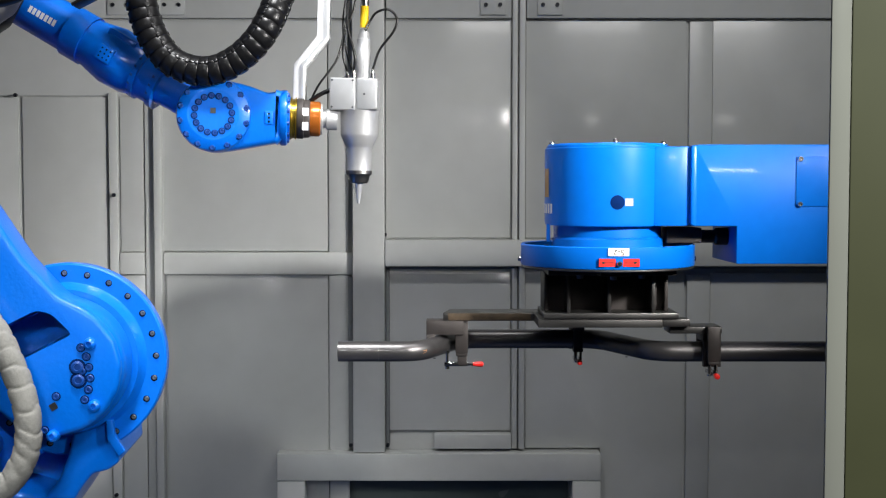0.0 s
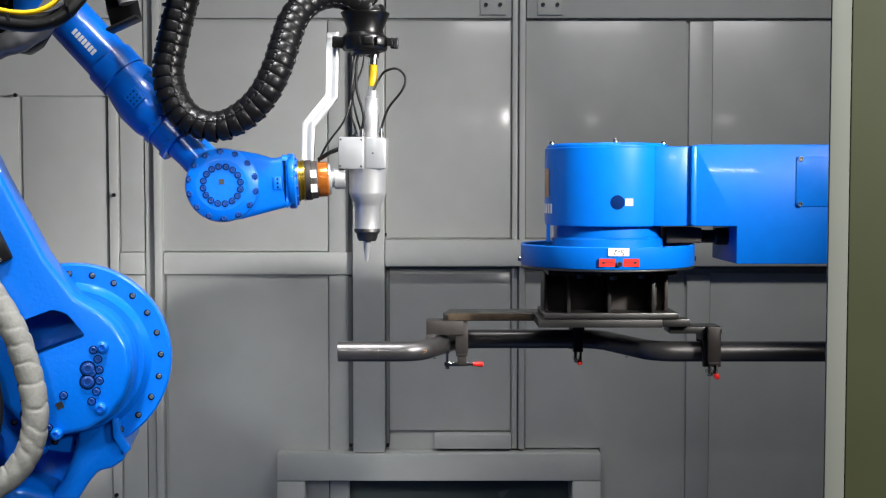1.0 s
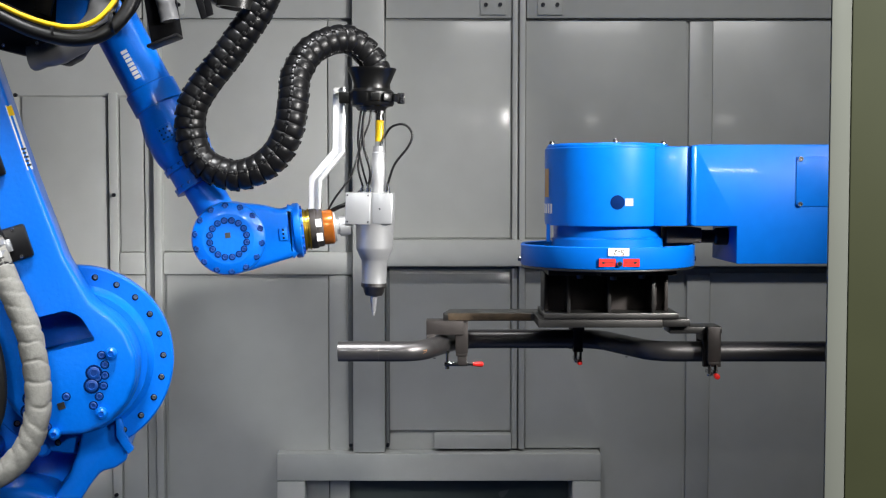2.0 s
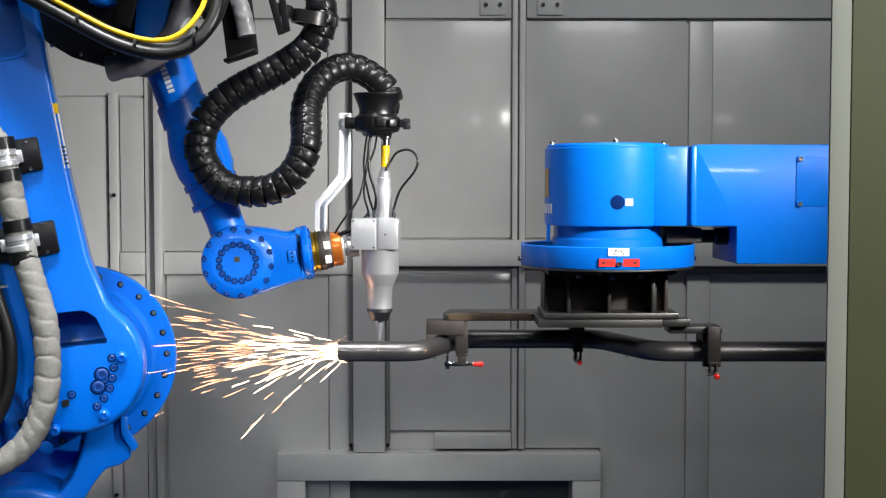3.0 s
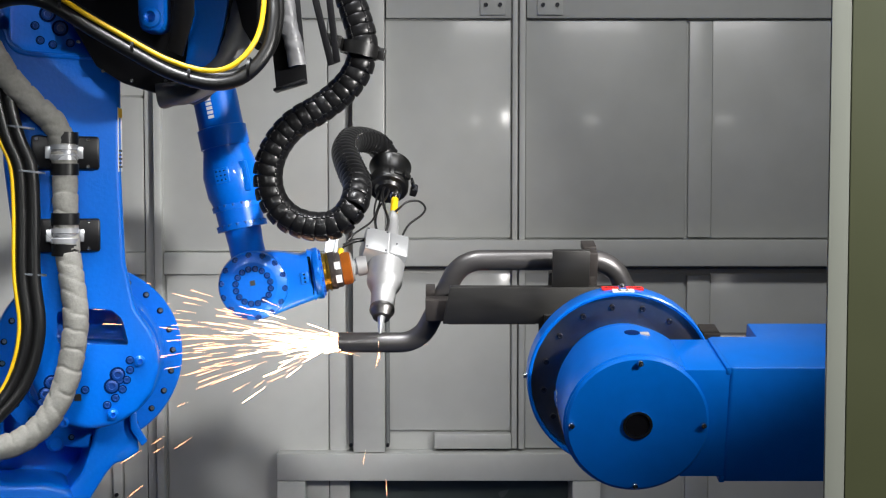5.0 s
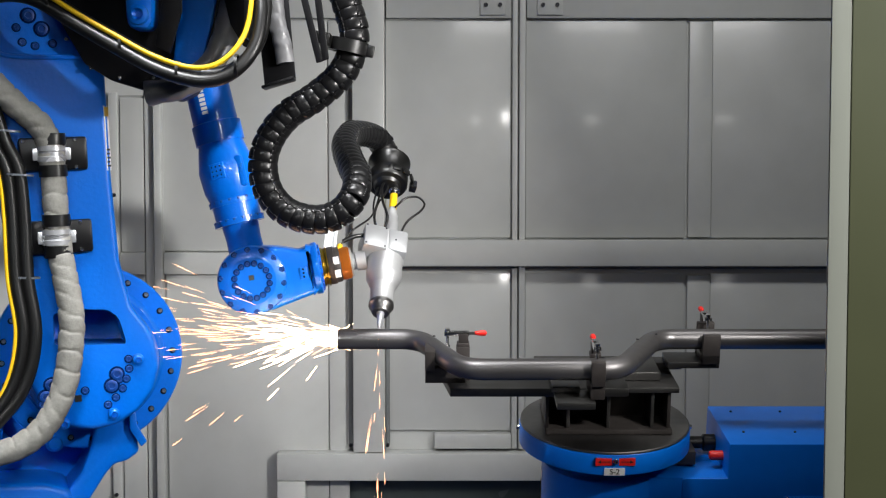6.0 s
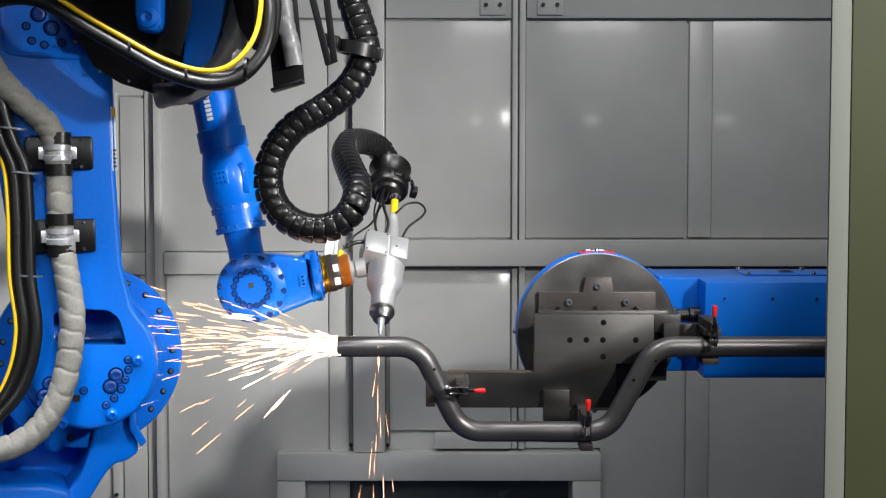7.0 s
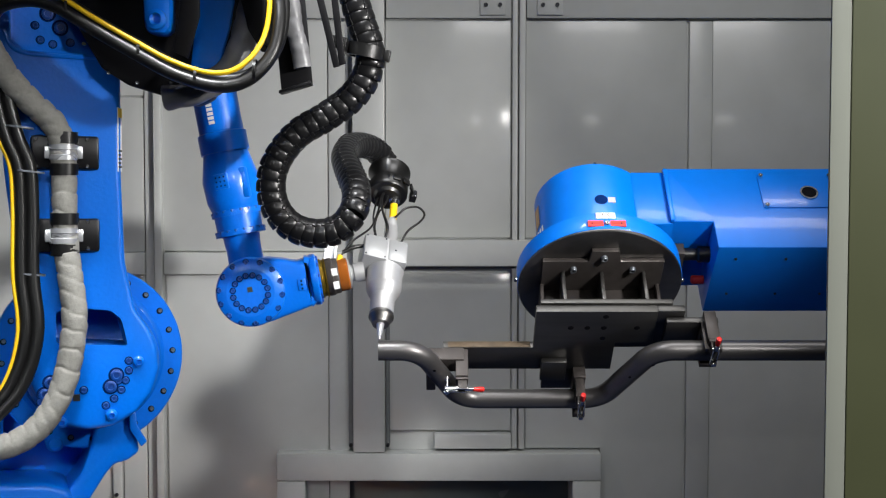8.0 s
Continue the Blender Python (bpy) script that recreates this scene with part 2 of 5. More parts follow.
def wall_panels():
    """The back wall of the cell: sheet panels, posts and rails of folded steel."""
    bm = bmesh.new()
    box(bm, -2.6, -0.486, 1.5, 1.56, 0.0, 3.2)
    box(bm, 0.456, 1.9, 1.5, 1.56, 0.0, 3.2)
    box(bm, -0.486, 0.456, 1.5, 1.56, 0.478, 3.2)
    back = tagged(part("wall_back", bm, WALL), "pale grey painted sheet steel wall of the cell", "wall", kind="structure")

    def piece(name, x0, x1, y0, y1, z0, z1, mat=FRAME, bevel=0.003, label=""):
        b = bmesh.new()
        box(b, x0, x1, y0, y1, z0, z1, bevel)
        return part(name, b, mat, back, label)

    # sheets stand a little proud of the backing, with dark joints between
    sheets = [(-2.3, -1.505, 0.02, 1.832), (-1.485, -1.19, 0.02, 1.832), (-2.3, -1.06, 1.842, 2.105), (-1.14, -1.062, 0.02, 1.204),
              (-1.14, -1.062, 1.29, 1.83), (-0.99, -0.412, 1.292, 2.105), (-0.98, -0.412, 0.02, 1.204), (-0.2, 0.238, 1.34, 2.105), (-0.2, 0.238, 0.65, 1.21),
              (0.296, 0.855, 1.34, 2.105), (0.955, 1.75, 1.34, 2.105), (0.955, 1.75, 0.02, 1.21)]
    for x0, x1, z0, z1 in sheets:
        piece("panel", x0 - 0.003, x1 + 0.003, 1.488, 1.5, z0 - 0.002, z1 + 0.002, WALL, 0.002)
    b = bmesh.new()
    prism(b, [(0.293, 0.583), (0.562, 0.583), (0.562, 0.02), (0.858, 0.02), (0.858, 1.212), (0.293, 1.212)], 1.488, 1.5, 0.002)
    part("panel", b, WALL, back)
    # posts
    for x0, x1, z0, z1, d in ((-0.317, -0.205, 0.58, 2.6, 0.07), (-0.405, -0.335, 0.02, 1.205, 0.02), (-0.405, -0.335, 1.285, 2.1, 0.02), (0.244, 0.264, 0.585, 2.6, 0.03),
                              (0.268, 0.29, 0.585, 2.6, 0.045), (0.868, 0.95, 1.34, 2.1, 0.02), (0.868, 0.95, 0.4, 1.205, 0.02),
                              (-1.055, -1.025, 0.02, 2.6, 0.02), (-1.018, -0.992, 0.02, 2.6, 0.05), (-1.18, -1.148, 0.02, 1.85, 0.03)):
        piece("post", x0, x1, 1.5 - d, 1.5 if d > 0.03 else 1.498, z0, z1)
    # rails
    for x0, x1, z0, z1, d in ((-0.99, -0.32, 1.208, 1.286, 0.03), (-1.145, -1.058, 1.208, 1.286, 0.03), (-0.203, 1.75, 1.24, 1.332, 0.075),
                              (-0.03, 0.242, 0.588, 0.64, 0.05), (-2.3, -1.06, 2.11, 2.5, 0.03), (-0.985, -0.32, 2.11, 2.5, 0.03),
                              (-0.2, 0.24, 2.11, 2.5, 0.03), (0.294, 1.75, 2.11, 2.5, 0.03)):
        piece("rail", x0, x1, 1.5 - d, 1.499, z0, z1)
    # dark joints under the long rail and beside the wide post
    piece("seal", -0.203, 1.75, 1.47, 1.499, 1.229, 1.238, DARK_SEAL, 0.001, "dark rubber joint")
    piece("seal", -0.336, -0.319, 1.46, 1.499, 0.6, 1.2, DARK_SEAL, 0.001, "dark rubber joint")
    piece("seal", -0.203, -0.19, 1.47, 1.487, 0.6, 1.22, DARK_SEAL, 0.001, "dark rubber joint")
    # frame round the low opening
    for x0, x1, z0, z1 in ((-0.587, 0.558, 0.48, 0.577), (-0.587, -0.488, 0.0, 0.478), (0.458, 0.558, 0.0, 0.478)):
        piece("opening_frame", x0, x1, 1.42, 1.499, z0, z1, FRAME, 0.004)
    b = bmesh.new()
    box(b, -0.486, 0.456, 1.56, 1.6, 0.0, 0.5)
    tagged(part("wall_opening_back", b, GREEN_GLASS), "dark green sheet behind the low opening", "panel", kind="structure")
    # mounting plates on the top rail
    me = screw_mesh(0.007, 0.008)
    for x in (-1.13, -0.95, 0.175, 0.375):
        b = bmesh.new()
        box(b, x - 0.045, x + 0.045, 1.462, 1.4695, 2.12, 2.22, 0.002)
        pl = part("mounting_plate", b, FRAME, back)
        for dx in (-0.025, 0.025):
            shared("bolt", me, pl, pose(x + dx, 1.462, 2.155, 90))
    for x, z in ((-0.328, 0.6), (-0.197, 0.6), (-0.205, 1.35), (-0.195, 1.225), (-1.165, 0.42), (-1.16, 1.49), (-1.5, 1.84)):
        shared("bolt", me, back, pose(x, 1.46, z, 90))


def shell():
    b = bmesh.new()
    box(b, -3.2, 3.2, -6.0, 1.6, -0.1, 0.0)
    tagged(part("floor", b, FLOOR), "dark blue coated floor", "floor", kind="structure")
    b = bmesh.new()
    box(b, -2.4, 2.2, -1.7, 1.6, 3.2, 3.3)
    tagged(part("ceiling", b, CEIL), "pale painted ceiling of the cell", "ceiling", kind="structure")
    b = bmesh.new()
    box(b, -2.7, -2.6, -1.7, 1.5, 0, 3.2)
    tagged(part("wall_left", b, WALL), "pale grey painted side wall", "wall", kind="structure")
    b = bmesh.new()
    box(b, 1.9, 1.98, -1.8, 1.42, 0, 3.2)
    tagged(part("wall_right", b, OLIVE), "olive painted side wall", "wall", kind="structure")
    b = bmesh.new()
    box(b, -2.7, 1.98, -1.95, -1.852, 2.34, 3.3)
    box(b, -2.7, -1.35, -1.95, -1.852, 0, 2.34)
    tagged(part("wall_front", b, WALL), "pale grey wall over the doorway", "wall", kind="structure")
    # the jamb of the doorway, near the camera
    b = bmesh.new()
    box(b, 0.3068, 0.3228, -1.84, -1.836, 0, 3.0, 0.001)
    j = tagged(part("door_jamb", b, JAMB), "pale grey steel edge of the doorway", "door frame", kind="structure")
    b = bmesh.new()
    box(b, 0.3229, 1.98, -1.8412, -1.802, 0, 3.0, 0.001)
    part("jamb_post", b, OLIVE, j, "olive green painted post")


# ---------------------------------------------------------------- the turning arm


def positioner():
    """Blue swing arm with its round drive head; its origin lies on the turning axis."""
    arm = new("positioner_arm")
    tagged(arm, "bright blue welded steel swing arm with a round rotary head", "positioner")
    c = pose(0.381, 0.003, 0)
    bm = bmesh.new()
    lathe(bm, [(0, 0.466), (0.136, 0.466), (0.141, 0.461), (0.141, 0.457), (0.145, 0.455), (0.145, 0.29), (0.143, 0.281), (0.125, 0.281)], 72, c)
    head = part("drive_head", bm, BLUE_SHEET, arm)
    bm = bmesh.new()
    lathe(bm, [(0.124, 0.3), (0.124, 0.255), (0.128, 0.25), (0.128, 0.215)], 64, c)
    part("neck", bm, BLUE_SHEET, arm)
    bm = bmesh.new()
    lathe(bm, [(0.192, 0.236), (0.197, 0.238), (0.2, 0.236), (0.2, 0.191), (0.1985, 0.189), (0.193, 0.189), (0.193, 0.21), (0.192, 0.236)], 96, c)
    rim = part("flange_rim", bm, BLUE_SHEET, arm)
    bm = bmesh.new()
    lathe(bm, [(0.1915, 0.21), (0.1915, 0.188), (0.1985, 0.188), (0.1985, 0.185), (0.196, 0.183), (0, 0.183)], 96, c)
    part("faceplate", bm, DISC_STEEL, arm, "turned bright steel faceplate")
    bm = bmesh.new()
    lathe(bm, [(0.127, 0.226), (0.1915, 0.224), (0.1915, 0.211), (0.127, 0.211)], 96, c)
    part("back_ring", bm, DISC_STEEL, arm, "bright steel ring inside the flange")
    # small stop tab under the drum
    bm = bmesh.new()
    box(bm, 0.238, 0.246, -0.035, -0.015, 0.243, 0.284, 0.001)
    part("stop_tab", bm, BLUE_SHEET, arm)
    # bore in the top
    bm = bmesh.new()
    lathe(bm, [(0.024, 0.467), (0.029, 0.467), (0.029, 0.470), (0.024, 0.470), (0.023, 0.44)], 32, c)
    ring = part("bore_ring", bm, CHROME, head)
    bm = bmesh.new()
    lathe(bm, [(0, 0.4675), (0.0238, 0.4675)], 32, c)
    part("bore", bm, DARK_HOLE, ring)
    me = screw_mesh(0.006, 0.007, CHROME)
    for k in range(4):
        a = radians(90 * k)
        shared("bolt", me, head, pose(0.381 + 0.129 * math.cos(a), 0.003 + 0.129 * math.sin(a), 0.467))
    me2 = screw_mesh(0.006, 0.004, BOLT)
    for k in range(16):
        a = radians(22.5 * k + 8)
        shared("bolt", me2, rim, pose(0.381 + 0.165 * math.cos(a), 0.003 + 0.165 * math.sin(a), 0.2255))
    for k in range(4):
        a = radians(90 * k)
        shared("bolt", me, rim, Matrix.Translation((0.381 + 0.2 * math.cos(a), 0.003 + 0.2 * math.sin(a), 0.202)) @ pose(0, 0, 0, 0, 90, math.degrees(a)))
    # the box arm, with its transition to the head
    bm = bmesh.new()
    prism(bm, [(0.47, 0.281), (0.56, 0.281), (0.56, 0.458), (0.47, 0.458)], -0.112, 0.115, 0.003)
    part("transition", bm, BLUE_SHEET, arm)
    bm = bmesh.new()
    prism(bm, [(0.555, 0.281), (0.652, 0.281), (0.652, 0.197), (1.895, 0.197), (1.895, 0.462), (0.562, 0.462), (0.556, 0.456)], -0.121, 0.121, 0.003)
    box_arm = part("box_arm", bm, BLUE_SHEET, arm)
    for y in (-0.113, 0.116):
        bm = bmesh.new()
        box(bm, 0.549, 0.562, y - 0.012, y + 0.004, 0.283, 0.46, 0.004)
        part("weld_strip", bm, BLUE_SHEET, box_arm)
    for y, s in ((-0.121, 90), (0.121, -90)):
        bm = bmesh.new()
        o = -1 if s > 0 else 1
        box(bm, 0.782, 1.02, min(y, y + o * 0.003), max(y, y + o * 0.003), 0.325, 0.435, 0.001)
        cover = part("access_cover", bm, BLUE_SHEET, box_arm)
        for x, z in ((0.79, 0.33), (0.79, 0.43), (0.96, 0.33), (0.96, 0.43)):
            shared("bolt", me, cover, pose(x, y + o * 0.003, z, s))
        bm = bmesh.new()
        lathe(bm, [(0.018, 0.0), (0.022, 0.0), (0.022, 0.003), (0.018, 0.003)], 28, pose(0.9, y + o * 0.003, 0.374, s))
        part("grommet", bm, CHROME, cover)
        bm = bmesh.new()
        lathe(bm, [(0, 0.0008), (0.018, 0.0008)], 28, pose(0.9, y + o * 0.003, 0.374, s))
        part("bore", bm, DARK_HOLE, cover)
    tiny = screw_mesh(0.0032, 0.003, BOLT)
    for x in (0.70, 0.82, 0.93):
        shared("bolt", tiny, box_arm, pose(x, -0.08, 0.197, 180))
        shared("bolt", tiny, box_arm, pose(x, 0.05, 0.197, 180))
    # hole, sticker, label and arrows on the head
    for s, y in ((90, -1), (-90, 1)):
        bm = bmesh.new()
        lathe(bm, [(0, 0.001), (0.014, 0.001), (0.016, 0.0)], 28, pose(0.381 + 0.003, 0.003 + y * 0.145, 0.334, s))
        # flat disc, the hole's shade put into its dark blue
        part("screw_hole", bm, RECESS_SHADE, head)
        bm = bmesh.new()
        box(bm, 0.401, 0.419, 0.003 + y * 0.1425 - 0.0015, 0.003 + y * 0.1425 + 0.0015, 0.326, 0.343)
        part("sticker", bm, GREY_LABEL, head)
        turn = pose(0, 0, 0, 0, 180, 0) if y < 0 else Matrix()
        bm = bmesh.new()
        box(bm, 0.357, 0.402, 0.003 + y * 0.2 - 0.002, 0.003 + y * 0.2 + 0.002, 0.219, 0.236)
        lab = part("label", bm, WHITE_LABEL, rim, "small white label")
        writing("lettering", "S-2", 0.018, BLACK_INK, lab, Matrix.Translation((0.3795, 0.003 + y * 0.2025, 0.2275)) @ (pose(0, 0, 0, 90, 180, 0) if y < 0 else pose(0, 0, 0, 90, 180, 180)))
        for o in (-1, 1):
            bm = bmesh.new()
            xm = 0.381 + o * 0.026
            box(bm, xm - 0.018, xm + 0.018, 0.003 + y * 0.1985 - 0.002, 0.003 + y * 0.1985 + 0.002, 0.196, 0.213)
            red = part("arrow_sticker", bm, RED, rim, "red sticker with a black arrow")
            bm = bmesh.new()
            prism(bm, [(xm - o * 0.014, 0.2038), (xm + o * 0.006, 0.2038), (xm + o * 0.006, 0.201), (xm + o * 0.014, 0.2045), (xm + o * 0.006, 0.208), (xm + o * 0.006, 0.2052), (xm - o * 0.014, 0.2052)],
                  0.003 + y * 0.2007 - 0.0004, 0.003 + y * 0.2007 + 0.0004)
            part("arrow", bm, BLACK_INK, red)
    # tan tape and white brand bars round the drum
    bm = bmesh.new()
    lathe(bm, [(0.1455, 0.345), (0.1468, 0.345), (0.1468, 0.41), (0.1455, 0.41)], 6, c, 186, 12)
    part("tape", bm, TAN, head, "peeling tan tape")
    for k in range(6):
        bm = bmesh.new()
        lathe(bm, [(0.1455, 0.308), (0.1462, 0.308), (0.1462, 0.33), (0.1455, 0.33)], 4, c, 201 - k * 5.2, 3.2)
        part("brand_bar", bm, WHITE_LABEL, head)
    # cable glands in the notch
    bm = bmesh.new()
    lathe(bm, [(0, 0), (0.02, 0), (0.02, 0.03), (0.015, 0.034), (0.015, 0.07), (0, 0.07)], 20, pose(0.655, -0.03, 0.255) @ pose(0, 0, 0, 0, -90, 0))
    part("cable_gland", bm, RUBBER, box_arm, "black cable gland")
    bm = bmesh.new()
    lathe(bm, [(0, 0), (0.011, 0), (0.011, 0.03), (0.008, 0.034), (0, 0.034)], 20, pose(0.655, 0.06, 0.25) @ pose(0, 0, 0, 0, -90, 0))
    part("cable_gland", bm, RED, box_arm, "red plug")
    bm = bmesh.new()
    box(bm, 0.51, 0.59, -0.05, 0.06, 0.24, 0.275, 0.003)
    part("junction_block", bm, BLACK_STEEL, arm)
    return arm


def toggle_clamp(parent, m):
    """A toggle clamp: base, lever links, spindle and red handle; it stands on z = 0 and its handle points to +x."""
    bm = bmesh.new()
    box(bm, -0.014, 0.014, -0.012, 0.012, 0.0, 0.008, 0.001)
    box(bm, -0.01, 0.012, -0.009, -0.005, 0.008, 0.03, 0.001)
    box(bm, -0.01, 0.012, 0.005, 0.009, 0.008, 0.03, 0.001)
    cl = part("toggle_clamp", bm, BLACK_STEEL, parent, "toggle clamp", m)
    bm = bmesh.new()
    box(bm, -0.042, 0.014, -0.008, -0.005, 0.024, 0.033, 0.001)
    box(bm, -0.042, 0.014, 0.005, 0.008, 0.024, 0.033, 0.001)
    part("lever", bm, CHROME, cl)
    bm = bmesh.new()
    lathe(bm, [(0, -0.004), (0.006, -0.004), (0.006, 0.002), (0.0035, 0.003), (0.0035, 0.034), (0.006, 0.035), (0.006, 0.04), (0, 0.04)], 12, pose(-0.035, 0, 0))
    part("spindle", bm, CHROME, cl)
    bm = bmesh.new()
    box(bm, 0.006, 0.03, -0.004, 0.004, 0.026, 0.032, 0.001)
    part("handle_bar", bm, CHROME, cl)
    bm = bmesh.new()
    lathe(bm, [(0, 0), (0.004, 0.0), (0.005, 0.004), (0.0068, 0.018), (0.006, 0.025), (0, 0.028)], 14, pose(0.026, 0, 0.029, 0, 90, 0))
    part("handle_grip", bm, RED, cl, "red vinyl grip")


def fixture():
    """Steel clamping fixture bolted under the faceplate."""
    fx = new("clamping_fixture")
    tagged(fx, "dark welded steel clamping fixture with three toggle clamps", "fixture")
    # pedestal: top plate with a tab, back wall, ribs and base
    bm = bmesh.new()
    prism(bm, [(0.236, -0.1), (0.344, -0.1), (0.35, -0.136), (0.414, -0.136), (0.42, -0.1), (0.524, -0.1), (0.524, 0.1), (0.236, 0.1)], 0.17, 0.1825, 0.0015,
          Matrix(((1, 0, 0, 0), (0, 0, 1, 0), (0, 1, 0, 0), (0, 0, 0, 1))))
    ped = part("pedestal", bm, BLACK_STEEL, fx)
    bm = bmesh.new()
    box(bm, 0.236, 0.524, 0.004, 0.014, 0.082, 0.1699, 0.001)
    part("back_wall", bm, BLACK_STEEL, ped)
    for x in (0.238, 0.286, 0.378, 0.478, 0.516):
        bm = bmesh.new()
        box(bm, x - 0.004, x + 0.004, -0.066 if 0.25 < x < 0.5 else -0.02, 0.09, 0.0825, 0.1698, 0.001)
        part("rib", bm, PLATE_STEEL if 0.25 < x < 0.5 else BLACK_STEEL, ped)
    me = screw_mesh(0.008, 0.009, BOLT_GREY)
    for x in (0.31, 0.38, 0.45):
        shared("bolt", me, ped, pose(x, -0.075 if x != 0.38 else -0.115, 0.17, 180))
    bm = bmesh.new()
    box(bm, 0.228, 0.536, -0.07, 0.1, 0.069, 0.082, 0.0015)
    part("base_plate", bm, PLATE_STEEL, fx)
    flat = Matrix(((1, 0, 0, 0), (0, 0, 1, 0), (0, 1, 0, 0), (0, 0, 0, 1)))
    bm = bmesh.new()
    prism(bm, [(0.217, -0.064), (0.5, -0.064), (0.5, 0.055), (0.411, 0.055), (0.411, 0.161), (0.016, 0.161), (0.0, 0.075), (0.217, 0.075)], 0.048, 0.068, 0.0015, flat)
    plate = part("main_plate", bm, PLATE_STEEL, fx, "milled steel plate with drilled holes")
    for x, y in ((0.301, -0.003), (0.34, -0.003), (0.379, -0.003), (0.457, -0.003), (0.38, 0.037), (0.38, -0.045)):
        bm = bmesh.new()
        lathe(bm, [(0, 0.0002), (0.006, 0.0002), (0.007, 0.0)], 16, pose(x, y, 0.0478, 180))
        part("drilled_hole", bm, DARK_HOLE, plate)
    bm = bmesh.new()
    box(bm, 0.012, 0.21, 0.0732, 0.0748, 0.0495, 0.0665, 0.0006)
    part("flame_cut_edge", bm, RUST, plate, "brownish flame-cut edge")
    bm = bmesh.new()
    box(bm, 0.245, 0.328, 0.1612, 0.246, 0.05, 0.066, 0.0015)
    part("tab_plate", bm, PLATE_STEEL, fx)
    bm = bmesh.new()
    box(bm, 0.5002, 0.563, -0.064, -0.02, 0.05, 0.0675, 0.0015)
    part("ear_plate", bm, PLATE_STEEL, fx)
    # small packing block and tube saddles
    bm = bmesh.new()
    box(bm, 0.238, 0.3, 0.115, 0.19, 0.034, 0.0478, 0.0015)
    part("packing_block", bm, PLATE_STEEL, fx)
    bm = bmesh.new()
    box(bm, -0.04, 0.05, 0.075, 0.125, 0.014, 0.049, 0.0015)
    box(bm, -0.04, -0.018, 0.075, 0.14, -0.03, 0.016, 0.0015)
    part("tube_saddle", bm, BLACK_STEEL, fx)
    bm = bmesh.new()
    box(bm, 0.318, 0.348, 0.15, 0.235, 0.015, 0.0475, 0.0015)
    box(bm, 0.318, 0.348, 0.226, 0.242, -0.04, 0.016, 0.0015)
    part("tube_saddle", bm, BLACK_STEEL, fx)
    bm = bmesh.new()
    box(bm, 0.52, 0.64, -0.045, 0.03, 0.032, 0.0475, 0.0015)
    part("bracket_plate", bm, PLATE_STEEL, fx)
    bm = bmesh.new()
    box(bm, 0.598, 0.638, -0.045, -0.03, -0.045, 0.034, 0.0015)
    box(bm, 0.598, 0.638, 0.026, 0.04, -0.035, 0.034, 0.0015)
    box(bm, 0.598, 0.638, -0.045, 0.04, 0.012, 0.033, 0.0015)
    part("tube_saddle", bm, BLACK_STEEL, fx)
    toggle_clamp(fx, pose(0.045, 0.095, -0.03, 180, 0, 0))
    toggle_clamp(fx, pose(0.333, 0.168, -0.03, 180, 0, -90))
    toggle_clamp(fx, pose(0.618, -0.05, -0.03, 180, 0, -90))
    for x0, x1, y0, y1, z0 in ((0.03, 0.06, 0.08, 0.11, -0.03), (0.322, 0.344, 0.155, 0.181, -0.03), (0.604, 0.632, -0.064, -0.04, -0.03)):
        bm = bmesh.new()
        box(bm, x0, x1, y0, y1, z0, 0.05, 0.0015)
        part("clamp_post", bm, BLACK_STEEL, fx)
    return fx


TUBE_R = 0.0238
CUT_X = -0.150                       # where the end is cut off


def bent_path():
    """Centre line of the bent tube, with rounded corners."""
    z = -0.015
    corners = [Vector(p) for p in ((-0.3, 0.001, z), (-0.055, 0.001, z), (0.042, 0.203, z + 0.004), (0.385, 0.203, z + 0.004), (0.492, 0.001, z), (1.895, 0.001, z))]
    out = [corners[0]]
    for a, b, c in zip(corners, corners[1:], corners[2:]):
        u, v = (a - b).normalized(), (c - b).normalized()
        half = u.angle(v) / 2
        r = 0.075
        d = r / math.tan(half)
        centre = b + (u + v).normalized() * (r / math.sin(half))
        p0, p1 = b + u * d - centre, b + v * d - centre
        ang = p0.angle(p1)
        ax = p0.cross(p1).normalized()
        for k in range(13):
            out.append(centre + Matrix.Rotation(ang * k / 12, 3, ax) @ p0)
    out.append(corners[-1])
    return out


def hollow(bm, path, r, wall, n=28):
    """A tube with an open bore."""
    sweep(bm, path, r, n, ends=False)
    sweep(bm, path, r - wall, n, ends=False)
    return bm


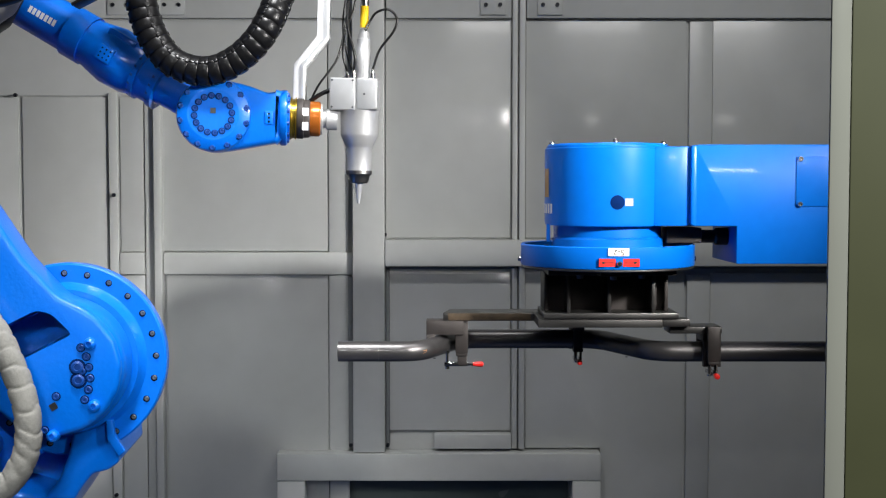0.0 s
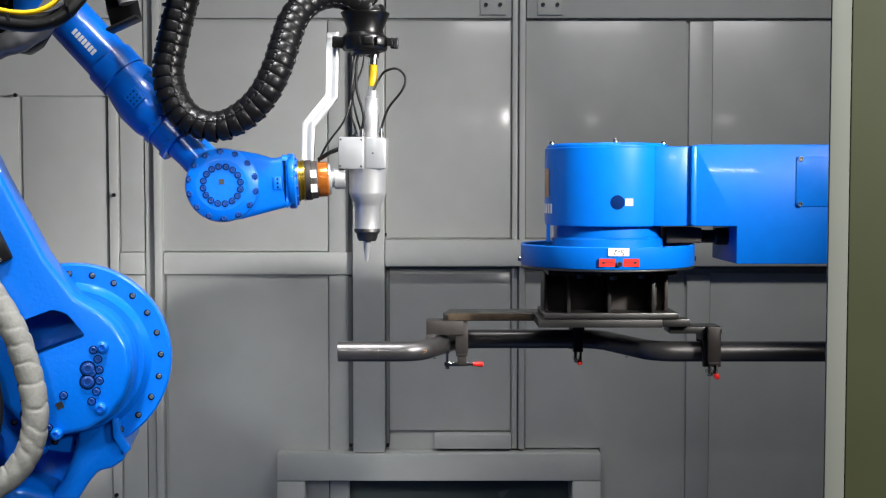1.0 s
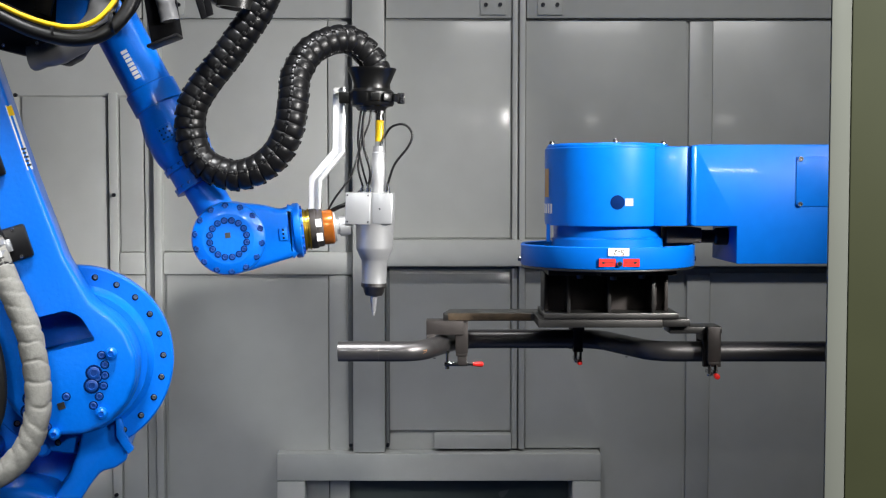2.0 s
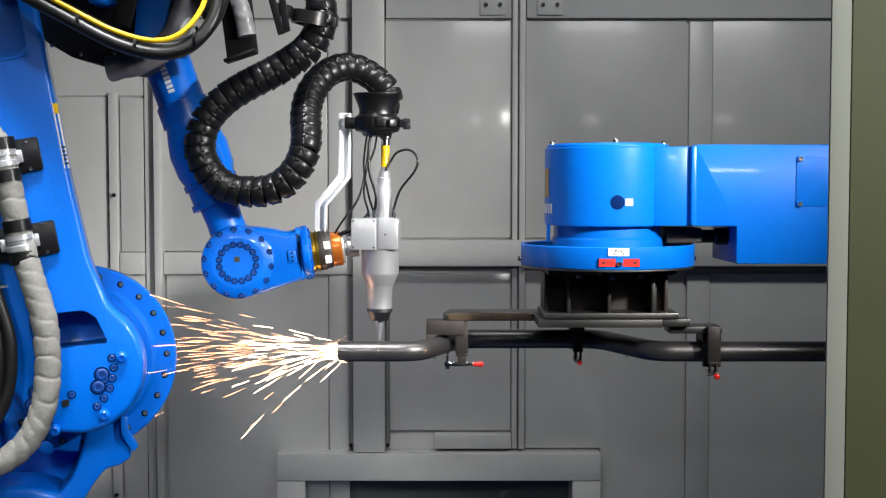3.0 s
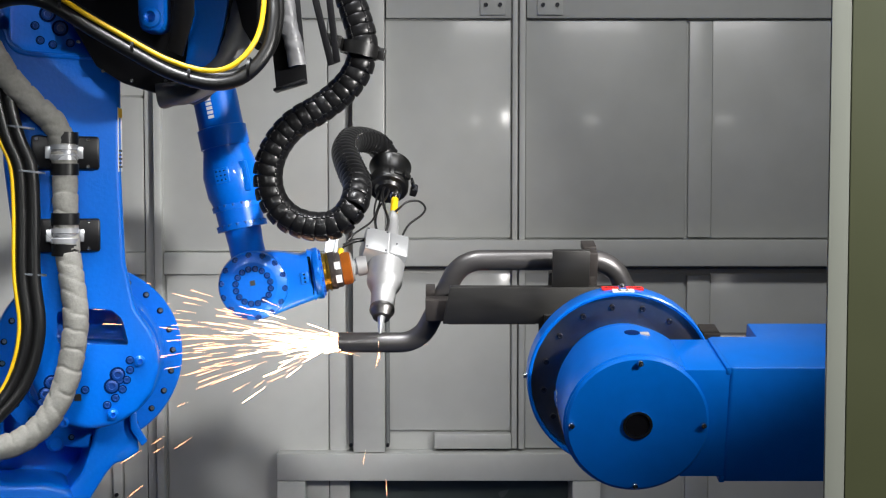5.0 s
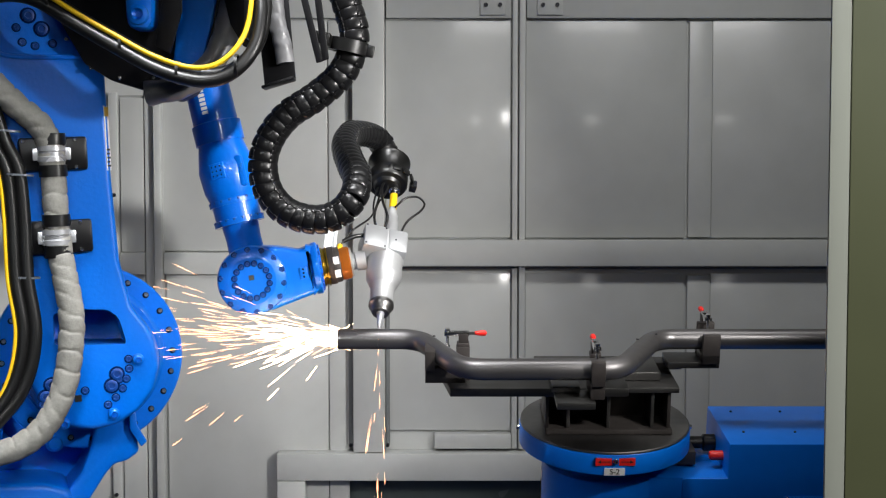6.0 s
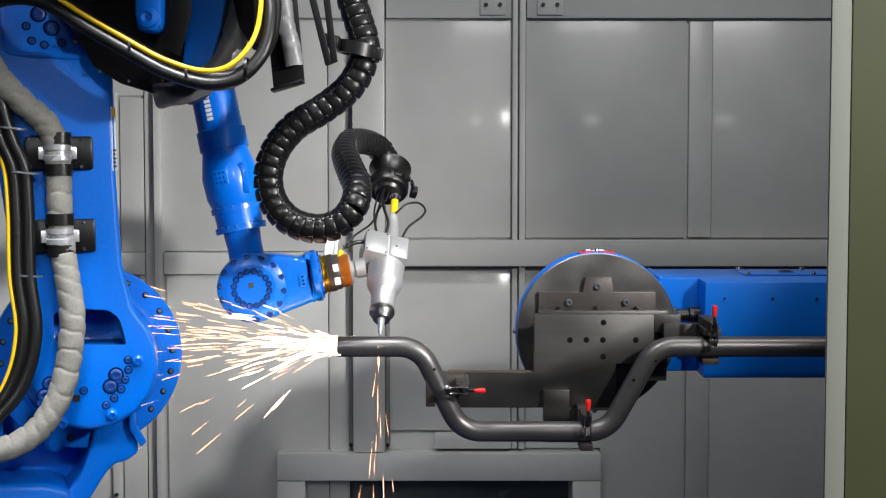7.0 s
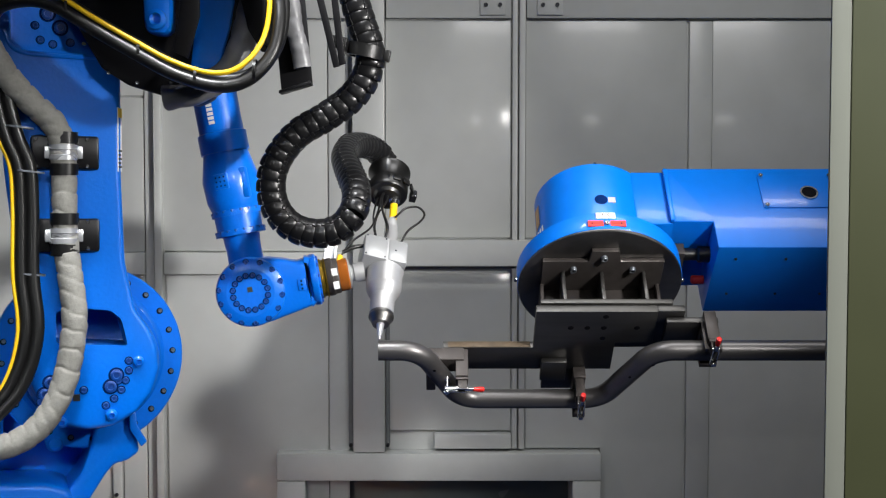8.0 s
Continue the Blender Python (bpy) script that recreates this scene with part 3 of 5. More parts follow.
def tube_things():
    path = bent_path()
    body = [Vector((CUT_X + 0.0001, path[0].y, path[0].z))] + path[1:]
    off = [Vector((-0.2445, path[0].y, path[0].z)), Vector((CUT_X - 0.0001, path[0].y, path[0].z))]

    def build(name, pts, label):
        bm = bmesh.new()
        hollow(bm, pts, TUBE_R, 0.002)
        # annular ends
        for e, d in ((pts[0], -1), (pts[-1], 1)):
            lathe(bm, [(TUBE_R - 0.002, 0), (TUBE_R, 0)], 28, Matrix.Translation(e) @ SIDE)
        return tagged(part(name, bm, TUBE_STEEL), label, "tube")

    tube = build("bent_tube", body, "dark grey bent steel tube held in the fixture")
    offcut = build("tube_offcut", off, "short dark steel tube end being cut off")
    for x, y, z in ((-0.02, 0.05, -0.0385), (0.44, 0.075, -0.039), (0.66, -0.021, -0.02), (0.7, -0.021, -0.02), (0.83, -0.0215, -0.02), (0.49, 0.03, -0.037)):
        bm = bmesh.new()
        lathe(bm, [(0, 0.0), (0.0032, 0.0), (0.0036, -0.001)], 12, Matrix.Translation((x, y, z)) @ (FRONT if z > -0.03 else pose(0, 0, 0, 180)))
        part("cut_hole", bm, DARK_HOLE, tube)
    return tube, offcut


# ---------------------------------------------------------------- the robot


def robot():
    rb = new("industrial_robot")
    tagged(rb, "bright blue six-axis industrial robot arm with cable dressing", "robot")
    made = {}

    # turret: drilled rim, casting below
    bm = bmesh.new()
    lathe(bm, [(0.0, -0.02), (0.202, -0.02), (0.206, -0.016), (0.206, 0.016), (0.202, 0.02), (0.165, 0.02), (0.16, 0.026), (0.152, 0.05), (0, 0.05)], 96, FRONT)
    tur = part("turret", bm, BLUE, rb)
    hole = bmesh.new()
    lathe(hole, [(0, 0.0008), (0.0055, 0.0008), (0.0072, 0.0)], 16)
    hole = mesh_of(hole, "bolt_hole", DARK_HOLE)
    rim_bolt = screw_mesh(0.0046, 0.004, BOLT_GREY)
    for k in range(24):
        a = radians(15 * k + 2)
        h = shared("bolt_hole", hole, tur, pose(0.184 * math.cos(a), -0.02, 0.184 * math.sin(a), 90))
        shared("bolt", rim_bolt, h, pose(0.001, 0.001, 0.0))
    bm = bmesh.new()
    prism(bm, [(0.02, -0.08), (0.09, -0.08), (0.094, -0.168), (0.102, -0.182), (0.106, -0.22), (0.08, -0.238), (0.05, -0.244), (0.03, -0.268), (-0.01, -0.33), (-0.06, -0.40), (-0.34, -0.42), (-0.34, -0.36), (-0.11, -0.35), (-0.055, -0.3), (-0.02, -0.255), (0.0, -0.2), (0.01, -0.15)],
          -0.034, 0.26, 0.009, None, 3)
    cast = part("base_casting", bm, BLUE, tur)
    bm = bmesh.new()
    prism(bm, [(0.083, -0.125), (0.097, -0.125), (0.1, -0.155), (0.122, -0.193), (0.109, -0.205), (0.084, -0.165)], -0.052, -0.033, 0.003)
    part("casting_flange", bm, BLUE, cast)
    bm = bmesh.new()
    prism(bm, [(-0.34, -0.05), (0.06, -0.05), (0.05, -0.22), (-0.02, -0.32), (-0.1, -0.38), (-0.34, -0.4)], 0.09, 0.25, 0.004)
    part("cavity_wall", bm, BLUE, cast)
    for x, z, r in ((-0.075, -0.19, 0.022), (-0.2, -0.2, 0.03)):
        bm = bmesh.new()
        lathe(bm, [(0, -0.1), (r, -0.1), (r * 0.9, 0.015), (r * 0.6, 0.026), (0, 0.028)], 24, pose(x, 0.0, z, 90))
        box(bm, x - r * 0.6, x + r * 0.6, -0.0, 0.1, z, z + 0.1, 0.004)
        part("casting_rib", bm, BLUE, cast)
    bm = bmesh.new()
    prism(bm, [(-0.34, -0.255), (-0.1, -0.268), (-0.05, -0.285), (-0.03, -0.33), (-0.06, -0.4), (-0.34, -0.44)], -0.06, 0.1, 0.015, None, 3)
    part("casting_foot", bm, BLUE, cast)
    bm = bmesh.new()
    box(bm, -0.55, -0.1, -0.05, 0.3, -1.16, -0.38, 0.03)
    part("pedestal", bm, BLUE, tur)
    made["turret"] = tur

    # lower arm: round base with cover, and the long link
    bm = bmesh.new()
    lathe(bm, [(0, 0.05), (0.135, 0.05), (0.14, 0.055), (0.142, 0.12), (0.138, 0.145), (0.125, 0.158), (0.0, 0.16)], 72, FRONT)
    low = part("lower_arm", bm, BLUE, rb)
    bm = bmesh.new()
    prism(bm, [(-0.155, 0.03), (-0.15, 0.2), (-0.175, 0.42), (-0.185, 0.62), (-0.19, 0.9), (0.062, 0.9), (0.06, 0.62), (0.06, 0.4), (0.067, 0.22), (0.087, 0.12), (0.118, 0.075)] + [(0.138 * math.cos(radians(a)), 0.138 * math.sin(radians(a))) for a in range(16, -160, -22)],
          -0.165, -0.055, 0.012, None, 4)
    link = part("link", bm, BLUE, low)
    # recess with a dark pocket above the hub
    bm = bmesh.new()
    prism(bm, [(-0.075, 0.05), (0.072, 0.04), (0.058, 0.098), (0.036, 0.118), (-0.02, 0.122), (-0.075, 0.118)], -0.2, -0.075, 0.008)
    carve(link, bm, BLUE)
    bm = bmesh.new()
    prism(bm, [(-0.075, 0.05), (0.072, 0.04), (0.058, 0.098), (0.036, 0.118), (-0.02, 0.122), (-0.075, 0.118)], -0.2, -0.075, 0.008)
    carve(low, bm, BLUE)
    big_ring, small_ring, hb_ring = counterbore_shade_mesh(0.0125), counterbore_shade_mesh(0.0068), counterbore_shade_mesh(0.0056)
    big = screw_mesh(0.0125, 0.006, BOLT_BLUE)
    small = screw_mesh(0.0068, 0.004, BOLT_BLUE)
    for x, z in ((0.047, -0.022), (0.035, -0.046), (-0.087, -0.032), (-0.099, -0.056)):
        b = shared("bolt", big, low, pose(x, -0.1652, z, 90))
        shared("shade_ring", big_ring, b, Matrix())
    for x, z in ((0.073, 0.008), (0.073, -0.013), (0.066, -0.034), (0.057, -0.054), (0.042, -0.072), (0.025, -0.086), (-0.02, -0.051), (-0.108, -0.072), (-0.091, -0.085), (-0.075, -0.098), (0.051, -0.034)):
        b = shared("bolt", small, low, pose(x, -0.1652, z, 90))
        shared("shade_ring", small_ring, b, Matrix())
    lug = bmesh.new()
    lathe(lug, [(0, 0), (0.013, 0), (0.011, 0.02), (0.006, 0.024), (0.006, 0.018), (0, 0.018)], 20)
    lug = mesh_of(lug, "lug", BLUE)
    for x, z in ((0.093, 0.006), (0.036, -0.106), (-0.066, -0.116)):
        shared("lug", lug, low, pose(x, -0.157, z, 90))
    bm = bmesh.new()
    box(bm, -0.042, -0.028, -0.1668, -0.164, -0.073, -0.059)
    part("sticker", bm, PLATE_STEEL, low)
    # sunk joint face at the head of the link, with its lip
    bm = bmesh.new()
    prism(bm, [(-0.16, 0.68), (-0.135, 0.66), (0.0, 0.655), (0.026, 0.665), (0.026, 0.95), (-0.16, 0.95)], -0.2, -0.135, 0.008)
    carve(link, bm, BLUE)
    bm = bmesh.new()
    sweep(bm, spline([(-0.172, -0.163, 0.7), (-0.158, -0.164, 0.668), (-0.13, -0.165, 0.654), (-0.06, -0.165, 0.65), (0.0, -0.165, 0.65), (0.028, -0.163, 0.656)], 0.008), 0.005, 10)
    part("lip", bm, BLUE, low)
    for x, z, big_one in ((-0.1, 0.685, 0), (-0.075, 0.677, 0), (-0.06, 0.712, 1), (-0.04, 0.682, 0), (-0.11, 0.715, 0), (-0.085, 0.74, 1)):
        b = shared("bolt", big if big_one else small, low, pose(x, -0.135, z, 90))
        shared("shade_ring", big_ring if big_one else small_ring, b, Matrix())
    # hose clamps on the link
    for z in (0.45, 0.278):
        bm = bmesh.new()
        box(bm, -0.122, 0.014, -0.18, -0.167, z - 0.035, z + 0.035, 0.006)
        pl = part("clamp_plate", bm, BLACK_SHEET, low, "black mounting plate")
        bm = bmesh.new()
        lathe(bm, [(0.026, -0.016), (0.029, -0.016), (0.029, -0.006), (0.026, -0.004), (0.026, 0.004), (0.029, 0.006), (0.029, 0.016), (0.026, 0.016)], 28, pose(-0.058, -0.19, z))
        box(bm, -0.096, -0.084, -0.196, -0.18, z - 0.013, z + 0.013, 0.002)
        box(bm, -0.032, -0.02, -0.196, -0.18, z - 0.013, z + 0.013, 0.002)
        part("pipe_clamp", bm, CLAMP_ZINC, pl, "bright steel pipe clamp")
        sm = screw_mesh(0.004, 0.004, CHROME)
        for x, dz in ((-0.112, 0.028), (-0.01, 0.028), (-0.112, -0.028), (-0.01, -0.028)):
            shared("bolt", sm, pl, pose(x, -0.18, z + dz, 90))
    # canvas-wrapped hose down the link, taped at the clamps
    run = [(-0.2, -0.2, 0.66), (-0.165, -0.205, 0.6), (-0.12, -0.2, 0.55), (-0.075, -0.195, 0.505), (-0.058, -0.19, 0.447), (-0.057, -0.19, 0.35), (-0.055, -0.19, 0.265), (-0.048, -0.2, 0.2), (-0.04, -0.21, 0.1),
           (-0.06, -0.215, -0.02), (-0.1, -0.215, -0.1), (-0.16, -0.215, -0.145), (-0.25, -0.215, -0.16)]
    path = spline(run, 0.003)
    bm = bmesh.new()
    sweep(bm, path, 0.0255, 28)
    folded(bm, path, 0.0255)
    part("wrapped_hose", bm, CANVAS, low, "grey canvas sleeve", sharp=180)
    for z in (0.48, 0.415, 0.313, 0.248):
        bm = bmesh.new()
        lathe(bm, [(0.0272, -0.012), (0.0285, -0.012), (0.0285, 0.012), (0.0272, 0.012)], 24, pose(-0.057, -0.19, z))
        part("tape_band", bm, RUBBER, low, "black tape")
    # black corrugated hose pair and yellow cable
    for dx, r, mat_, nm in ((-0.135, 0.014, RUBBER, "corrugated_hose"), (-0.158, 0.013, RUBBER, "corrugated_hose"), (-0.173, 0.0045, YELLOW, "yellow_cable")):
        pts = [(dx - 0.03, -0.2, 0.62), (dx - 0.03, -0.2, 0.56), (dx - 0.012, -0.2, 0.48), (dx + 0.01, -0.2, 0.42), (dx + 0.015, -0.2, 0.33), (dx + 0.014, -0.205, 0.2), (dx + 0.022, -0.21, 0.08), (dx - 0.01, -0.21, -0.03), (dx - 0.09, -0.21, -0.12)]
        path = spline(pts, 0.003)
        bm = bmesh.new()
        sweep(bm, path, r, 12, True, (lambda i: 1.0 if i % 2 else 0.965) if mat_ is RUBBER else None)
        part(nm, bm, mat_, low)
    # warning label on the rounded edge
    edge = pose(0.0573, -0.1573, 0.48, 0, 0, 56)
    bm = bmesh.new()
    box(bm, -0.0085, 0.0085, -0.0012, 0.0006, -0.068, 0.068, 0.0004, edge)
    lab = part("warning_label", bm, WHITE_LABEL, link, "white warning label with a yellow head")
    bm = bmesh.new()
    box(bm, -0.0075, 0.0075, -0.002, -0.001, 0.046, 0.066, 0, edge)
    part("label_head", bm, YELLOW, lab)
    for k in range(5):
        bm = bmesh.new()
        box(bm, -0.0065, 0.0065 - 0.003 * (k % 2), -0.002, -0.001, -0.06 + k * 0.0085, -0.0562 + k * 0.0085, 0, edge)
        part("print_bar", bm, BLACK_INK, lab)
    for z in (0.5, 0.41, 0.2):
        bm = bmesh.new()
        lathe(bm, [(0.0292, -0.002), (0.0305, -0.002), (0.0305, 0.002), (0.0292, 0.002)], 24, pose(-0.134 + (0.008 if z < 0.45 else -0.012), -0.2, z, 0, 6, 0) @ Matrix.Diagonal((1, 0.6, 1, 1)))
        part("cable_tie", bm, BOLT_GREY, low, "grey cable tie")
    made["lower"] = low

    # forearm, along +z from the wrist centre
    s = 0.00131

    def pr(rows):
        return [(r * s, h * s * 0.97) for h, r in rows]
    bm = bmesh.new()
    lathe(bm, pr([(30, 0), (30, 33), (80, 32), (108, 34), (108, 46), (118, 46), (118, 42), (146, 43), (146, 47), (156, 47), (156, 44), (175, 50), (215, 52), (240, 47), (262, 42), (266, 42), (266, 45), (303, 45), (305, 41), (470, 41), (470, 0)]), 56)
    fore = part("forearm", bm, BLUE, rb)
    fb = screw_mesh(0.005, 0.004, BOLT_BLUE)
    for k in range(18):
        a = radians(20 * k)
        shared("bolt", fb, fore, pose(0.0575 * math.cos(a), 0.0575 * math.sin(a), 149 * s))
        shared("bolt", fb, fore, pose(0.056 * math.cos(a), 0.056 * math.sin(a), 112.7 * s))
    bm = bmesh.new()
    box(bm, -0.018, 0.018, -0.071, -0.06, 190 * s, 218 * s, 0.002)
    pl = part("cover_plate", bm, BLUE, fore)
    for x in (-0.01, 0.0, 0.01):
        for z in (196, 204, 212):
            shared("bolt_hole", hole, pl, pose(x, -0.071, z * s, 90) @ Matrix.Diagonal((0.3, 0.3, 1, 1)))
    bm = bmesh.new()
    box(bm, 0.03, 0.058, -0.05, -0.03, 168 * s, 225 * s, 0.006)
    part("side_boss", bm, BLUE, fore)
    bm = bmesh.new()
    box(bm, -0.058, -0.04, -0.035, 0.035, 165 * s, 225 * s, 0.008)
    part("side_boss", bm, BLUE, fore)
    for k, w in enumerate((0.011, 0.009, 0.01, 0.009, 0.009, 0.012, 0.009)):
        bm = bmesh.new()
        lathe(bm, [(41.2 * s, 0), (41.6 * s, 0), (41.6 * s, 0.0075), (41.2 * s, 0.0075)], 4, pose(0, 0, (358 - k * 8) * s), 262, 16)
        part("brand_bar", bm, WHITE_LABEL, fore)
    made["forearm"] = fore

    # wrist: round housing, tapered snout, rings
    bm = bmesh.new()
    lathe(bm, [(0, -0.06), (0.07, -0.06), (0.083, -0.045), (0.083, 0.045), (0.08, 0.055), (0.058, 0.066), (0.055, 0.066), (0, 0.066)], 72, FRONT)
    wr = part("wrist_housing", bm, BLUE, rb)
    bm = bmesh.new()
    prism(bm, [(0.0, -0.082), (0.03, -0.08), (0.145, -0.057), (0.15, -0.053), (0.15, 0.058), (0.142, 0.06), (0.126, 0.053), (0.112, 0.054), (0.09, 0.064), (0.05, 0.074), (0.0, 0.082)], -0.046, 0.046, 0.014, None, 4)
    sn = part("snout", bm, BLUE, wr)
    bm = bmesh.new()
    lathe(bm, [(0, 0.146), (0.061, 0.146), (0.063, 0.149), (0.063, 0.16), (0.059, 0.163), (0.05, 0.163), (0.05, 0.168), (0, 0.168)], 56, SIDE)
    part("snout_flange", bm, BLUE, sn)
    bm = bmesh.new()
    lathe(bm, [(0, 0.168), (0.048, 0.168), (0.048, 0.172), (0.045, 0.173), (0.045, 0.179), (0.048, 0.18), (0.048, 0.183), (0, 0.183)], 56, SIDE)
    part("sensor_ring", bm, GOLD, wr, "gold anodised ring")
    bm = bmesh.new()
    lathe(bm, [(0, 0.183), (0.044, 0.183), (0.046, 0.186), (0.046, 0.198), (0.043, 0.2), (0.043, 0.21), (0.041, 0.213), (0, 0.213)], 56, SIDE)
    part("tool_changer", bm, BLACK_STEEL, wr, "black coupling")
    bm = bmesh.new()
    lathe(bm, [(0, 0.213), (0.039, 0.213), (0.04, 0.216), (0.04, 0.234), (0.037, 0.237), (0, 0.237)], 56, SIDE)
    part("amber_ring", bm, AMBER, wr, "copper coloured ring")
    bm = bmesh.new()
    lathe(bm, [(0, 0.237), (0.035, 0.237), (0.035, 0.2415), (0.02, 0.243), (0.02, 0.25), (0.024, 0.251), (0.024, 0.275), (0, 0.275)], 40, SIDE)
    part("coupling", bm, ALU, wr)
    for z in (0.012, -0.02):
        bm = bmesh.new()
        box(bm, 0.196, 0.21, -0.0455, -0.0415, z - 0.008, z + 0.01)
        part("sticker", bm, WHITE_LABEL, wr)
    hb = screw_mesh(0.0056, 0.004, BOLT_BLUE)
    for k in range(16):
        a = radians(22.5 * k + 6)
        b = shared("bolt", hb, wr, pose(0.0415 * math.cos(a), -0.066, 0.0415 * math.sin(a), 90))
        shared("shade_ring", hb_ring, b, Matrix())
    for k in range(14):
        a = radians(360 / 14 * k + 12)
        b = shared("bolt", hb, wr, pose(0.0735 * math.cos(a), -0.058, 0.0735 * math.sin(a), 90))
        shared("shade_ring", hb_ring, b, Matrix())
    bm = bmesh.new()
    box(bm, -0.006, 0.006, -0.0675, -0.0655, 0.002, 0.014)
    part("sticker", bm, PLATE_STEEL, wr)
    for k in range(12):
        a = radians(30 * k + 15)
        shared("bolt", fb, sn, Matrix.Translation((0.163, 0.0525 * math.cos(a), 0.0525 * math.sin(a))) @ SIDE)
    bm = bmesh.new()
    box(bm, 0.112, 0.132, -0.05, -0.044, -0.018, 0.012, 0.003)
    lid = part("cover_plate", bm, BLUE, sn)
    for z in (-0.012, -0.003, 0.006):
        shared("bolt_hole", hole, lid, pose(0.122, -0.0501, z, 90) @ Matrix.Diagonal((0.36, 0.36, 1, 1)))
    made["wrist"] = wr

    # elbow: black cover, castings and the looping cable bundle; origin at a boss of the casting
    bm = bmesh.new()
    prism(bm, [(-0.115, -0.1), (-0.06, -0.135), (0.08, -0.178), (0.11, -0.165), (0.16, -0.1), (0.2, -0.02), (0.2, 0.32), (-0.2, 0.32), (-0.2, 0.05)], 0.02, 0.07, 0.006)
    elb = part("elbow_cover", bm, BLACK_SHEET, rb, "black sheet metal cover")
    bm = bmesh.new()
    prism(bm, [(-0.006, -0.036), (0.036, -0.038), (0.044, -0.02), (0.046, 0.3), (-0.014, 0.3), (-0.012, -0.009)], -0.045, 0.02, 0.012)
    part("elbow_casting", bm, BLUE, elb, "blue cast elbow")
    bm = bmesh.new()
    prism(bm, [(0.07, -0.12), (0.125, -0.125), (0.155, -0.02), (0.175, 0.1), (0.175, 0.3), (0.1, 0.3), (0.08, -0.04)], 0.004, 0.02, 0.006)
    part("elbow_casting", bm, BLUE, elb)
    bm = bmesh.new()
    prism(bm, [(0.195, -0.024), (0.222, -0.069), (0.247, -0.075), (0.262, 0.03), (0.262, 0.3), (0.18, 0.3), (0.18, 0.04)], -0.012, -0.006, 0.0015)
    # side flange added to keep the work lamp's light off the casting
    box(bm, 0.236, 0.242, -0.085, -0.012, -0.06, 0.3, 0.0015)
    part("guard_plate", bm, BLACK_SHEET, elb)
    bm = bmesh.new()
    prism(bm, [(0.045, -0.07), (0.075, -0.085), (0.1, 0.0), (0.1, 0.3), (0.06, 0.3), (0.06, 0.02)], -0.03, -0.02, 0.002)
    part("guard_plate", bm, BLACK_SHEET, elb)
    bm = bmesh.new()
    lathe(bm, [(0, 0.04), (0.021, 0.04), (0.02, 0.057), (0.012, 0.061), (0.011, 0.055), (0.006, 0.051), (0, 0.051)], 28, pose(0.017, 0, -0.009, 90))
    part("boss", bm, BLUE, elb)
    # upper housing out of view, sized to shade the link top and harness
    bm = bmesh.new()
    prism(bm, [(-0.3, 0.08), (0.19, 0.08), (0.222, 0.11), (0.222, 0.36), (0.12, 0.46), (-0.24, 0.48), (-0.33, 0.4), (-0.34, 0.15)], -0.19, 0.24, 0.03, None, 3)
    part("unseen_elbow_housing", bm, BLUE, elb)
    loop = [(-0.33, -0.12, -0.18), (-0.312, -0.12, -0.05), (-0.28, -0.12, 0.008), (-0.225, -0.12, 0.026), (-0.165, -0.12, 0.016), (-0.085, -0.12, -0.032), (-0.01, -0.12, -0.075), (0.07, -0.12, -0.118), (0.15, -0.12, -0.14), (0.21, -0.115, -0.128), (0.255, -0.1, -0.078), (0.268, -0.08, -0.01), (0.262, -0.06, 0.06), (0.25, -0.05, 0.2)]
    for o, r, mat_, nm in (((0, 0, -0.008), 0.0135, RUBBER, "conduit"), ((0.006, 0.02, 0.006), 0.013, RUBBER, "conduit"), ((-0.004, -0.006, 0.017), 0.0052, YELLOW, "yellow_cable")):
        inner = nm == "yellow_cable"
        pts = [Vector(p) + Vector(o) + (Vector((-0.014 * max(0, min(1, (p[0] - 0.1) / 0.15)), 0, 0)) if inner else Vector()) for p in loop]
        bm = bmesh.new()
        sweep(bm, spline(pts, 0.008), r, 14)
        part(nm, bm, mat_, elb)
    for t in ((-0.14, 0.005), (0.0, -0.08), (0.11, -0.132), (0.225, -0.118)):
        bm = bmesh.new()
        lathe(bm, [(0.021, -0.003), (0.0225, -0.003), (0.0225, 0.003), (0.021, 0.003)], 20, Matrix.Translation((t[0], -0.112, t[1])) @ SIDE)
        part("cable_tie", bm, RUBBER, elb)
    # clear-wrapped hose inside the loop, and the slotted hose guide
    bm = bmesh.new()
    path = spline([(0.02, 0.0, -0.165), (0.1, 0.0, -0.145), (0.16, 0.01, -0.09), (0.185, 0.02, -0.02), (0.2, 0.03, 0.06)], 0.005)
    sweep(bm, path, 0.026, 18)
    for v in bm.verts:
        v.co += 0.004 * noise.noise_vector(v.co * 40)
    part("wrapped_hose", bm, CLEAR_WRAP, elb, "hose in grey plastic wrap")
    bm = bmesh.new()
    sweep(bm, spline([(0.3, 0.06, -0.095), (0.293, 0.06, -0.06), (0.28, 0.06, 0.0), (0.27, 0.06, 0.08), (0.25, 0.06, 0.2)], 0.005), 0.019, 16)
    for v in bm.verts:
        v.co += 0.003 * noise.noise_vector(v.co * 60)
    part("wrapped_hose", bm, CLEAR_WRAP, elb, "hose in grey plastic wrap")
    bm = bmesh.new()
    prism(bm, [(0.23, 0.06), (0.25, -0.148), (0.316, -0.128), (0.3, 0.06)], 0.09, 0.096, 0.001)
    part("guide_plate", bm, BLACK_SHEET, elb, "black guide plate")
    bm = bmesh.new()
    prism(bm, [(0.25, -0.15), (0.316, -0.13), (0.316, -0.124), (0.25, -0.144)], 0.04, 0.096, 0.001)
    part("guide_lip", bm, BLACK_SHEET, elb)
